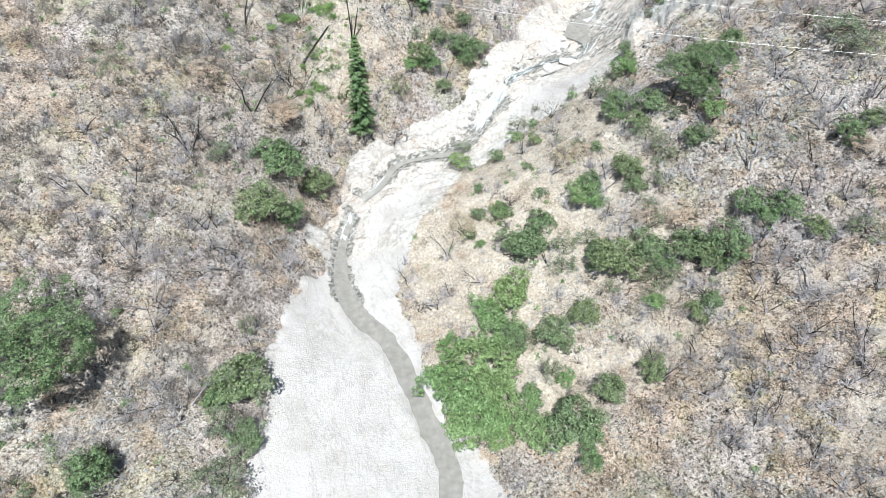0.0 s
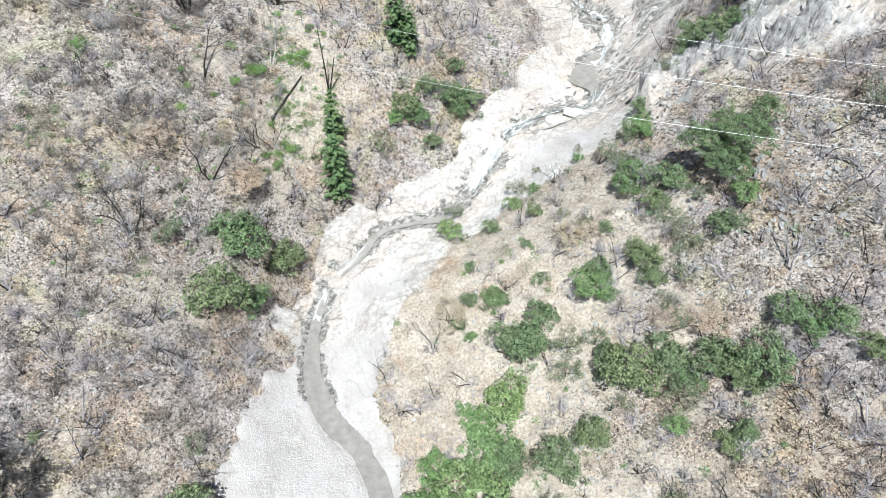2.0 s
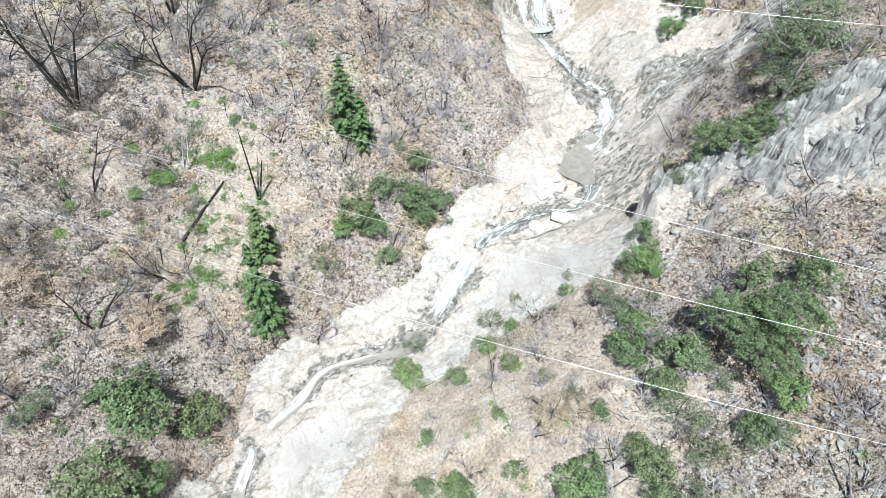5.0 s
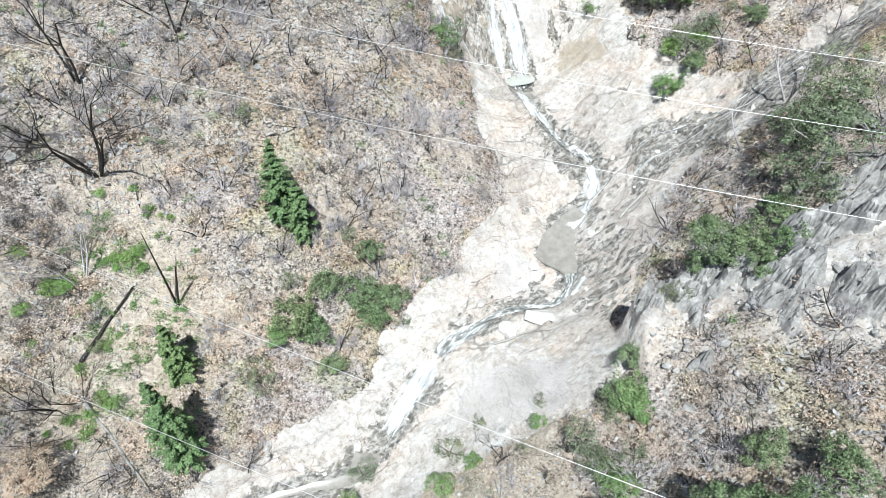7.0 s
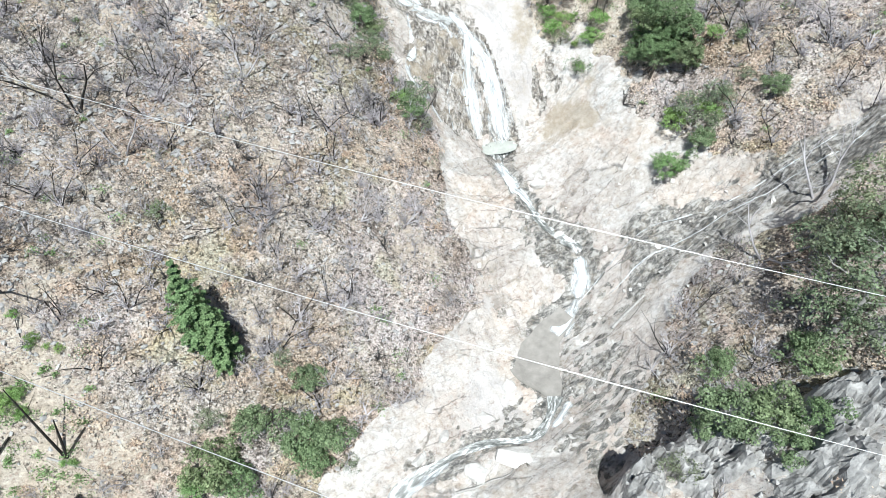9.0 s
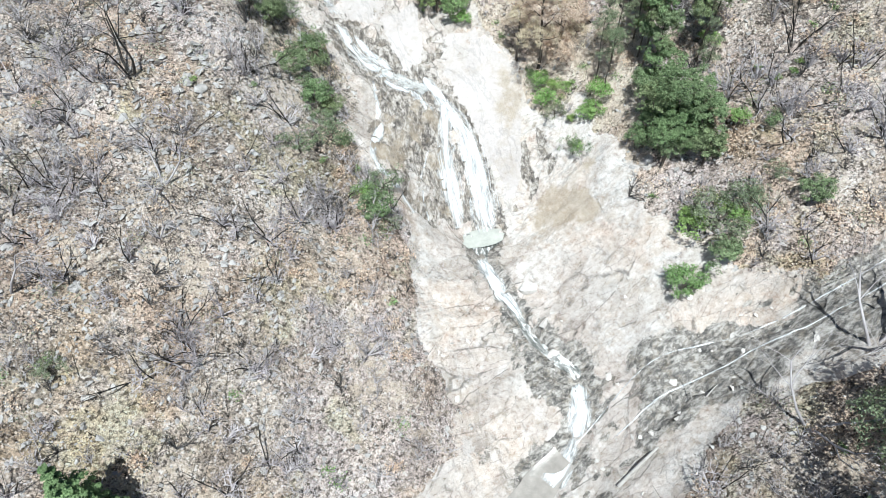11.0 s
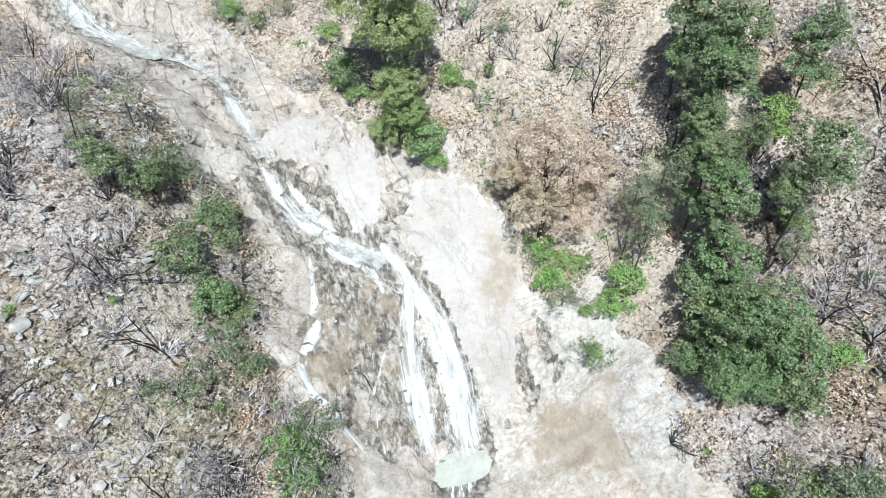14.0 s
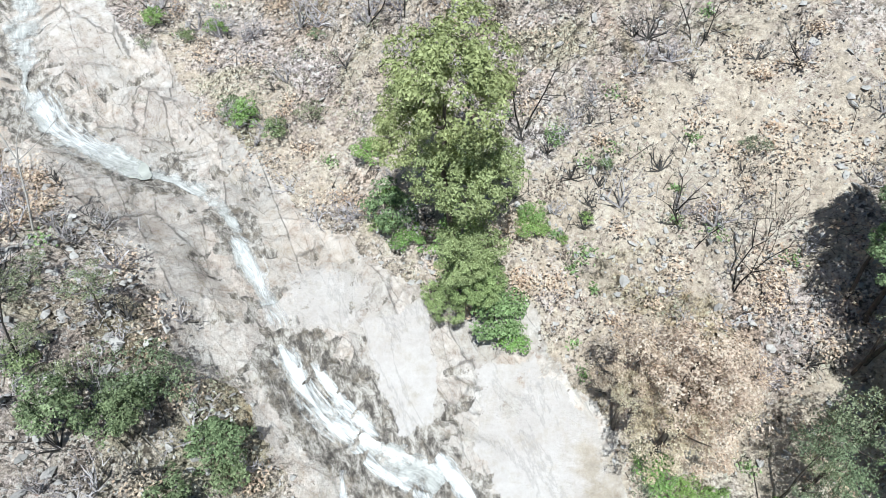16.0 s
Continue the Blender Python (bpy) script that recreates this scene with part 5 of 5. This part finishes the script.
bx, by, bb, bd = scatter(1100, -44, -15, 26, 76)
keep = rng.random(len(bx)) < (1 - bb) * np.clip(0.7 + 1.2 * fbm(bx, by, 7, 3, 105), 0.1, 1)
bx, by = bx[keep], by[keep]
place_stuff("dense_burnt_scrub", raw_mesh("dense_burnt_scrub", *bush_twigs(bx, by, rng.uniform(0.8, 1.9, len(bx))), BURNTTWIG), "thick dark burnt brush on the steep western slope", "scrub")

# wide bare crowns of burnt oaks and tall brush, and the black stems that stand in them
bx, by, bb, bd = scatter(2500, -44, 46, 14, 126)
keep = rng.random(len(bx)) < (1 - bb) * (1 - 0.75 * bd) * np.clip(0.34 + 1.5 * fbm(bx, by, 13, 3, 211) + 0.3 * (bx < 2) * (by > 56) + 0.2 * (bx > 24), 0.03, 0.9) * np.where((by > 96) & (bx > -6), 0.25, 1.0)
bx, by = bx[keep], by[keep]
size = rng.uniform(1.8, 3.6, len(bx))
place_stuff("bare_brush", raw_mesh("bare_brush", *bush_twigs(bx, by, size, 8, (3, 3, 3, 2), 0.008, 0.6), LILACTWIG), "wide leafless brush with pale lilac-grey twigs", "brush")
poles = []
for x, y, tall in zip(bx, by, size):
    if rng.random() < 0.62:
        for _ in range(rng.integers(1, 4)):
            lean = np.array([rng.normal(0, 0.6), rng.normal(0.1, 0.5), 1.0])
            branch_out((x + rng.normal(0, 0.2), y + rng.normal(0, 0.2), float(on_ground(x, y)) - 0.1), lean / np.linalg.norm(lean), tall * rng.uniform(0.5, 0.95), 0.05, 1, poles)
place_stuff("brush_stems", rods_mesh("brush_stems", poles, CHAR, 3), "black crooked burnt stems inside the leafless brush", "brush")

# sticks and litter on the soil
bx, by, bb, bd = scatter(9000, -44, 46, 12, 128)
keep = rng.random(len(bx)) < (1 - bb) * (1 - 0.6 * bd)
bx, by = bx[keep], by[keep]
a, l = rng.uniform(0, np.pi, len(bx)), rng.uniform(0.2, 1.1, len(bx)) ** 1.5
ex, ey = bx + np.cos(a) * l, by + np.sin(a) * l
dark = rng.random(len(bx)) < 0.6
for mask, mat, name, label in ((dark, CHAR, "charred_sticks", "charred sticks lying on the soil"), (~dark, DEADWOOD, "dead_sticks", "grey dead sticks lying on the soil")):
    p0 = np.stack([bx, by, on_ground(bx, by) + 0.04], 1)[mask]
    p1 = np.stack([ex, ey, on_ground(ex, ey) + 0.12], 1)[mask]
    place_stuff(name, raw_mesh(name, *rods(p0, p1, 0.017, 0.009, 3), mat), label, "sticks")
bx, by, bb, bd = scatter(95000, -42, 44, 12, 126)
keep = rng.random(len(bx)) < (1 - bb) * np.clip(0.6 + 1.0 * fbm(bx, by, 6, 3, 181) + 0.6 * (by > 97) * (bx > 12), 0.1, 1)
p = np.stack([bx, by, on_ground(bx, by) + rng.uniform(0.02, 0.14, len(bx))], 1)[keep]
place_stuff("leaf_litter", raw_mesh("leaf_litter", *leaf_quads(p, 0.085, 0.8), LITTER), "brown fallen leaves and bark litter", "litter")


def shrub_leaves(x, y, size, per, leaf, flat):
    base = np.stack([x, y, on_ground(x, y)], 1)
    p = rng.normal(size=(len(x), per, 3)) * np.array([0.42, 0.42, 0.30])
    p[..., 2] = np.abs(p[..., 2]) + 0.05
    p = base[:, None] + p * size[:, None, None]
    return leaf_quads(p.reshape(-1, 3), leaf, flat)


bx, by, bb, bd = scatter(3400, -44, 46, 12, 128)
keep = rng.random(len(bx)) < (1 - bb) * np.clip(0.35 + 2.0 * fbm(bx, by, 8, 3, 121) + 0.3 * (by > 90) + 0.4 * (by > 98) * (bx > 14), 0.05, 1)
bx, by = bx[keep], by[keep]
place_stuff("dead_leaf_shrubs", raw_mesh("dead_leaf_shrubs", *shrub_leaves(bx, by, rng.uniform(0.5, 1.5, len(bx)), 130, 0.075, 0.5), TANLEAF), "scorched shrubs holding tan dead leaves", "scrub")

bx, by, bb, bd = scatter(4200, -44, 46, 12, 128)
keep = rng.random(len(bx)) < (1 - bb) * (1 - 0.6 * bd) * np.clip(0.35 + 1.9 * fbm(bx, by, 7, 3, 125) + 0.25 * (bx < -14), 0.04, 1)
bx, by = bx[keep], by[keep]
place_stuff("brown_shrubs", raw_mesh("brown_shrubs", *shrub_leaves(bx, by, rng.uniform(0.5, 1.4, len(bx)), 90, 0.07, 0.7), BROWNLEAF), "low brown scorched shrubs with curled leaves", "scrub")
bx, by, bb, bd = scatter(1500, -44, 46, 12, 128)
keep = rng.random(len(bx)) < (1 - bb) * np.clip(0.2 + 1.8 * fbm(bx, by, 9, 3, 127), 0.02, 1)
bx, by = bx[keep], by[keep]
place_stuff("sage_shrubs", raw_mesh("sage_shrubs", *shrub_leaves(bx, by, rng.uniform(0.6, 1.5, len(bx)), 90, 0.06, 0.7), SAGELEAF), "grey-green low shrubs among the burnt brush", "scrub")

bx, by, bb, bd = scatter(2600, -40, 44, 12, 126)
keep = rng.random(len(bx)) < (1 - bb) * np.clip(0.12 + 1.3 * fbm(bx, by, 10, 3, 131), 0.03, 1)
bx, by = bx[keep], by[keep]
cx, cy = rng.uniform(-15, -7.5, 110), rng.uniform(60, 71, 110)
bx, by = np.r_[bx, cx], np.r_[by, cy]
place_stuff("green_regrowth", raw_mesh("green_regrowth", *shrub_leaves(bx, by, rng.uniform(0.25, 0.75, len(bx)), 70, 0.07, 0.6), LIGHTLEAF), "small green tufts of regrowth between the stones", "regrowth")


def stone_mesh(x, y, size, mat, name, sink=0.25):
    """Angular stones: a squashed, jittered octahedron with cut corners each."""
    base = np.array([(1, 0, 0), (0.3, 0.95, 0.1), (-0.8, 0.6, 0), (-0.8, -0.6, 0.1), (0.3, -0.95, 0), (0.45, 0.3, 0.75), (-0.45, 0.35, 0.7), (0.0, -0.5, 0.78), (0, 0, -0.6)])
    tri = np.array([(0, 1, 5), (1, 6, 5), (1, 2, 6), (2, 3, 6), (3, 7, 6), (3, 4, 7), (4, 0, 7), (0, 5, 7), (5, 6, 7), (1, 0, 8), (2, 1, 8), (3, 2, 8), (4, 3, 8), (0, 4, 8)])
    n = len(x)
    v = base[None] * rng.uniform(0.7, 1.3, (n, 9, 1)) + rng.normal(0, 0.12, (n, 9, 3))
    v *= (np.stack([rng.uniform(0.7, 1.4, n), rng.uniform(0.6, 1.1, n), rng.uniform(0.4, 0.9, n)], 1) * size[:, None])[:, None]
    a = rng.uniform(0, 2 * np.pi, n)
    c, s = np.cos(a)[:, None], np.sin(a)[:, None]
    v = np.stack([v[..., 0] * c - v[..., 1] * s, v[..., 0] * s + v[..., 1] * c, v[..., 2]], -1)
    tilt = rng.normal(0, 0.35, (n, 2))
    v[..., 2] += v[..., 0] * tilt[:, :1] + v[..., 1] * tilt[:, 1:]
    v += np.stack([x, y, on_ground(x, y) + size * (0.3 - sink)], 1)[:, None]
    f = tri[None] + (np.arange(n) * 9)[:, None, None]
    return raw_mesh(name, v.reshape(-1, 3), f.reshape(-1, 3), mat)


bx, by, bb, bd = scatter(105000, -42, 44, 12, 126)
talus = np.exp(-(((bx + 3) / 9) ** 2) - ((by - 95) / 11) ** 2) + 0.9 * np.exp(-(((bx - 30) / 9) ** 2) - ((by - 46) / 9) ** 2) + 0.6 * np.exp(-(((bx + 14) / 10) ** 2) - ((by - 80) / 10) ** 2)
keep = rng.random(len(bx)) < (1 - bb) * np.clip(0.22 - 0.25 * bd + 1.1 * fbm(bx, by, 12, 3, 141) + 0.8 * talus, 0.04, 1) * (1 - 0.85 * np.exp(-(((bx + 12) / 6) ** 2) - ((by - 65) / 7) ** 2))
bx, by, talus = bx[keep], by[keep], talus[keep]
place_stuff("scree", stone_mesh(bx, by, 0.05 + (0.15 + 0.10 * talus) * rng.random(len(bx)) ** 2.4, STONE, "scree"), "loose grey angular stones over the slopes", "scree")
bx, by, bb, bd = scatter(9000, -16, 34, 45, 126)
jn = land(bx, by)[1]["joint"]
keep = (rng.random(len(bx)) < bb * np.where(by > 88, 0.0, 1.0) * np.clip(0.1 + 0.6 * jn + 0.8 * fbm(bx, by, 6, 3, 151), 0.04, 1)) & (nearest(bx, by, CREEK_LINE)[0] > 0.7)
bx, by, jn = bx[keep], by[keep], jn[keep]
place_stuff("granite_rubble", stone_mesh(bx, by, 0.05 + (0.10 + 0.14 * jn) * rng.random(len(bx)) ** 3, GRANITE, "granite_rubble", 0.42), "pale granite rubble beside the creek", "rubble")


# ---- boulders and outcrops ----
def hull_rock(points, flat):
    bm = bmesh.new()
    for _ in range(points):
        d = rng.normal(size=3)
        d /= np.abs(d).max() ** 0.6 * np.linalg.norm(d) ** 0.4
        bm.verts.new((d[0] * 0.5, d[1] * 0.5, d[2] * 0.5 * flat))
    out = bmesh.ops.convex_hull(bm, input=bm.verts[:])
    bmesh.ops.delete(bm, geom=[v for v in bm.verts if not v.link_faces], context="VERTS")
    bmesh.ops.dissolve_limit(bm, angle_limit=radians(14), verts=bm.verts[:], edges=bm.edges[:])
    bmesh.ops.triangulate(bm, faces=bm.faces[:])
    bmesh.ops.subdivide_edges(bm, edges=bm.edges[:], cuts=2, use_grid_fill=True)
    shift = Vector(rng.uniform(-50, 50, 3))
    for v in bm.verts:
        v.co += noise.noise_vector(v.co * 3.2 + shift) * 0.05 + noise.noise_vector(v.co * 8.0 + shift) * 0.025
    me = bpy.data.meshes.new("boulder")
    bm.to_mesh(me)
    bm.free()
    return me


ROCKS = [hull_rock(13 + 2 * k, 0.9) for k in range(9)]
FINS = [hull_rock(9 + k % 4, 1.0) for k in range(9)]
ROCK_MESHES = {}


def boulder(x, y, size, mat, label, group, stretch=(1, 1, 1), turn=0.0, tilt=0.0, lift=0.0):
    pick = (int(x * 31 + y * 17) % len(ROCKS), mat.name)
    if pick not in ROCK_MESHES:
        ROCK_MESHES[pick] = (FINS if mat is CRAG else ROCKS)[pick[0]].copy()
        ROCK_MESHES[pick].materials.append(mat)
    ob = new("boulder", ROCK_MESHES[pick])
    ob.matrix_world = pose(x, y, float(on_ground(x, y)) + size * stretch[2] * 0.18 + lift, tilt, tilt * 0.6, turn) @ Matrix.Diagonal((size * stretch[0], size * stretch[1], size * stretch[2], 1))
    return tagged(ob, label, "boulder", group)


boulder(14.3, 67.7, 1.45, GRANITE, "large squared pale boulder in the creek", "creek boulders", (1.0, 1.1, 0.8), 20, 6)
boulder(17.0, 68.7, 2.1, GRANITE, "broad flat white slab in the creek", "creek boulders", (1.6, 0.8, 0.45), 8, 4)
for bx, by, bs in [(15.0, 71.2, 1.0), (12.2, 70.0, 0.8), (10.6, 68.6, 0.9), (16.6, 73.2, 0.9), (3.0, 61.0, 0.7), (-1.0, 59.4, 0.6), (-3.2, 60.4, 0.8),
                   (17.2, 90.0, 0.9), (19.6, 89.0, 1.1), (21.0, 84.6, 0.8), (20.4, 86.2, 0.7)]:
    boulder(bx, by, bs, GRANITE, "rounded pale granite boulder on the creek bed", "creek boulders", (1.2, 0.9, 0.7), (bx * 37) % 360, (by * 7) % 14)
for bx, by, bs in [(-23.8, 50.6, 0.9), (-0.9, 93.7, 0.9), (-0.2, 93.4, 1.0), (-1.4, 93.2, 0.8), (4.6, 94.1, 1.2), (-19.5, 72.6, 1.0), (-3.6, 78.0, 0.9)]:
    boulder(bx, by, bs, CRAG, "grey angular slab lying on the scrub slope", "hillside boulders", (1.0, 0.7, 0.4), (bx * 53) % 360, 8)


def outcrop(label, x0, x1, y0, crest, north, lift):
    """One fractured ridge of bedrock: slabs at their own levels, parted by deep fissures, with a sheer north side."""
    px, py = np.meshgrid(np.arange(x0, x1, 0.13), np.arange(y0, crest + 3.0, 0.13))
    top = crest + 1.2 * np.sin((px - 21) / 5.0) + 1.1 * fbm(px, py * 0, 3.0, 3, 161)
    m = smoothstep(px, x0 + 0.2, x0 + 0.6) * (1 - smoothstep(px, x1 - 5, x1 - 0.5)) * smoothstep(py + 4.0 * fbm(px, py, 3.5, 3, 163), y0 + 0.5, y0 + 4.0) * (1 - smoothstep(py, top + 0.2, top + north))
    m = m * smoothstep(fbm(px, py, 2.6, 3, 164) + 0.35 * smoothstep(py, top - 3.2, top - 0.8), -0.16, 0.12)
    wx, wy = px + 0.7 * fbm(px, py, 1.4, 3, 165), py + 0.7 * fbm(px, py, 1.4, 3, 167)
    u, v = 0.88 * wx + 0.47 * wy, 0.88 * wy - 0.47 * wx
    big, big_edge = blocks(u, v * 0.7, 1.25, 61)
    mid, mid_edge = blocks(u * 1.1 + 0.4 * v, v * 0.8, 0.62, 71)
    fissure = 0.9 * (1 - smoothstep(big_edge, 0.01, 0.09)) + 0.3 * (1 - smoothstep(mid_edge, 0.02, 0.14)) * (fbm(px, py, 1.5, 2, 168) > -0.05)
    z = on_ground(px, py) + lift * (m - 0.4) + m * (0.75 * big + 0.4 * mid + 0.26 * fbm(px, py, 0.5, 3, 169) - fissure)
    rows, cols = px.shape
    k = np.arange(rows * cols).reshape(rows, cols)
    quads = np.stack([k[:-1, :-1], k[:-1, 1:], k[1:, 1:], k[1:, :-1]], -1).reshape(-1, 4)
    quads = quads[(m.ravel()[quads] > 0.05).any(1)]
    used = np.unique(quads)
    back = np.zeros(rows * cols, int)
    back[used] = np.arange(len(used))
    me = raw_mesh("rock_outcrop", np.stack([px, py, z], -1).reshape(-1, 3)[used], back[quads], CRAG)
    return tagged(new("rock_outcrop", me), label, "rock outcrop", kind="structure")


outcrop("jagged ridge of grey fractured bedrock above the creek", 20.7, 38.0, 57.5, 64.7, 0.5, 1.5)
outcrop("broken grey crag of upright slabs on the slope", 33.0, 40.0, 66.2, 68.6, 0.8, 1.0)
for k in range(70):
    bx = 22.0 + 15 * (k / 69) + rng.normal(0, 0.4)
    by = 61.5 + 1.2 * math.sin((bx - 21) / 5) - abs(rng.normal(0, 2.2))
    boulder(bx, by, rng.uniform(0.35, 0.7), CRAG, "angular grey block fallen from the outcrop", "outcrop blocks", (rng.uniform(0.6, 1.0), rng.uniform(0.7, 1.2), rng.uniform(0.5, 0.9)), rng.uniform(0, 180), rng.uniform(-20, 20), -0.05)


# ---- falling water ----
def fall(points, w0, w1, lift, seed, label, group="cascades", full=0.0):
    """White water running down the rock along a line of places."""
    p = np.array(points, float)
    far = np.r_[0, np.cumsum(np.hypot(*np.diff(p, axis=0).T))]
    n = max(int(far[-1] / 0.16), 8)
    run = np.linspace(0, far[-1], n)
    s = run / far[-1]
    px = along(run, far, p[:, 0]) + 0.12 * fbm(run, s * 0 + seed, 1.0, 3, seed)
    py = along(run, far, p[:, 1])
    d = np.gradient(np.stack([px, py], 1), axis=0)
    d /= np.linalg.norm(d, axis=1, keepdims=True)
    across = np.stack([d[:, 1], -d[:, 0]], 1)
    wide = 1.25 * (w0 + (w1 - w0) * s) * (1 + 0.6 * fbm(run, s * 0 + seed * 3.1, 1.6, 3, seed + 5))
    cols = 11
    t = np.linspace(-1, 1, cols)
    xy = np.stack([px, py], 1)[:, None] + across[:, None] * (t[None] * wide[:, None])[..., None]
    z = on_ground(xy[..., 0], xy[..., 1])
    top = z.copy()
    for _ in range(16):
        top[1:-1] = (top[:-2] + 2 * top[1:-1] + top[2:]) / 4
        top[:, 1:-1] = (top[:, :-2] + 2 * top[:, 1:-1] + top[:, 2:]) / 4
    top = np.maximum(top, z - np.minimum(0.07, 0.12 * wide[:, None])) + 0.6 * lift * (1.1 - t[None] ** 2)
    top[:, 0], top[:, -1] = z[:, 0] - 0.08, z[:, -1] - 0.08
    k = np.arange(n * cols).reshape(n, cols)
    quads = np.stack([k[:-1, :-1], k[:-1, 1:], k[1:, 1:], k[1:, :-1]], -1).reshape(-1, 4)
    me = raw_mesh("waterfall", np.concatenate([xy, top[..., None]], -1).reshape(-1, 3), quads, FOAM, True)
    flow = np.stack(np.broadcast_arrays(t[None] * wide[:, None] * 3.4 + seed * 3.3, run[:, None] * 0.55, seed * 1.7), -1)
    body = 0.36 * (1 - np.abs(t[None]) ** 1.5) - 0.22 + full - 0.16 * (smoothstep(s, 0.85, 1.0) + 1 - smoothstep(s, 0.0, 0.1))[:, None]
    add_flow(me, flow, body * np.ones((n, 1)))
    return tagged(new("waterfall", me), label, "waterfall", group)


HIGH = "white water sliding down a steep granite face"
THIN = "thin trickle of water down stained rock"
fall([(14.0, 100.6), (14.2, 97.5), (14.5, 95.7), (15.2, 94.1)], 0.35, 0.8, 0.18, 1, HIGH, "strands of the high fall", 0.02)
fall([(14.0, 100.6), (15.6, 98.7), (16.5, 96.8), (17.4, 94.3)], 0.42, 1.1, 0.18, 2, HIGH, "strands of the high fall", 0.02)
fall([(12.5, 102.0), (13.4, 101.2), (14.1, 100.3)], 0.35, 0.5, 0.15, 3, HIGH, "strands of the high fall", 0.05)
fall([(6.2, 105.2), (7.6, 103.6), (9.4, 102.4)], 0.5, 0.9, 0.16, 4, HIGH, "strands of the high fall", -0.03)
fall([(7.4, 104.9), (8.8, 103.6), (10.2, 102.5)], 0.2, 0.35, 0.1, 5, HIGH, "strands of the high fall")
fall([(9.1, 102.3), (11.5, 100.8), (14.0, 99.4)], 0.4, 0.3, 0.1, 6, HIGH, "strands of the high fall", -0.02)
fall([(10.8, 102.0), (12.0, 100.9), (12.8, 99.6)], 0.25, 0.3, 0.1, 7, HIGH, "strands of the high fall", -0.05)
fall([(3.6, 109.6), (5.1, 107.5), (6.4, 105.6)], 0.5, 0.8, 0.14, 8, HIGH, "strands of the high fall", -0.1)
fall([(9.0, 101.2), (9.5, 97.8), (9.3, 95.3), (10.6, 94.0), (11.9, 93.2)], 0.2, 0.26, 0.08, 21, THIN, "trickles", 0.06)
fall([(12.9, 97.5), (12.4, 95.5), (12.9, 93.4)], 0.1, 0.14, 0.06, 22, THIN, "trickles")
fall([(22.2, 82.6), (22.3, 81.2), (22.0, 79.8)], 0.5, 0.65, 0.16, 31, "short white fall between dark rocks", full=0.08)
fall([(22.0, 79.9), (21.2, 78.6), (20.1, 77.4)], 0.5, 0.9, 0.1, 32, "fan of white water spilling into a pool")
fall([(41.0, 84.6), (36.0, 82.6), (31.0, 81.6), (27.0, 80.6), (23.6, 79.0)], 0.06, 0.09, 0.07, 23, "thin rivulet over dark shattered rock", "trickles")
fall([(16.5, 91.3), (17.6, 89.3), (18.9, 87.2)], 0.5, 0.5, 0.12, 33, "narrow white chute below the high fall", full=0.06)
fall([(8.8, 66.0), (7.2, 64.2), (5.2, 61.7)], 0.8, 1.1, 0.16, 34, "white cascade over a granite step", full=0.06)
fall([(12.6, 68.8), (10.9, 67.4), (9.0, 66.3)], 0.45, 0.55, 0.1, 35, "white rapids between pale rocks")
fall([(-5.2, 55.6), (-6.2, 54.4), (-7.4, 53.4)], 0.4, 0.5, 0.1, 36, "small white cascade in the lower creek")
fall([(-9.1, 51.6), (-9.6, 50.0), (-9.9, 48.4)], 0.45, 0.5, 0.12, 37, "small white cascade in the lower creek")
fall([(-7.7, 117.2), (-5.9, 115.2), (-3.0, 113.5)], 0.8, 1.0, 0.12, 38, "white water at the head of the gorge", full=-0.09)
fall([(20.6, 72.0), (19.9, 71.2), (19.2, 70.6)], 0.3, 0.4, 0.1, 39, "white riffle below a pool")


# ---- wires over the valley ----
WIRES = [(71.3, 35.0, 32.0, 34.0, 3.6), (65.1, 32.8, 30.0, 33.0, 2.9), (58.6, 33.2, 27.7, 32.4, 3.5), (78.8, 47.0, 50.5, 39.5, 4.0), (75.2, 46.2, 46.7, 40.0, 4.8), (73.8, 39.8, 41.0, 40.3, 2.9)]
m, nt, b = material("bright_wire", 0.35)
b.inputs["Base Color"].default_value, b.inputs["Metallic"].default_value = (0.85, 0.85, 0.85, 1), 0.6
WIRE = m
for y0, z0, y1, z1, sag in WIRES:
    s = np.r_[-1.2, np.linspace(-0.25, 1.25, 46), 2.2]
    sc = np.clip(s, -0.25, 1.25)
    p = np.stack([-40 + 90 * s, y0 + (y1 - y0) * s, z0 + (z1 - z0) * np.clip(s, -0.2, 1.2) - sag * 4 * sc * (1 - sc)], 1)
    v, f = tube(p, np.full(len(p), 0.009), 5)
    tagged(new("overhead_wire", raw_mesh("overhead_wire", v, f, WIRE, True)), "thin bright power line wire spanning the valley", "wire", "power line wires")
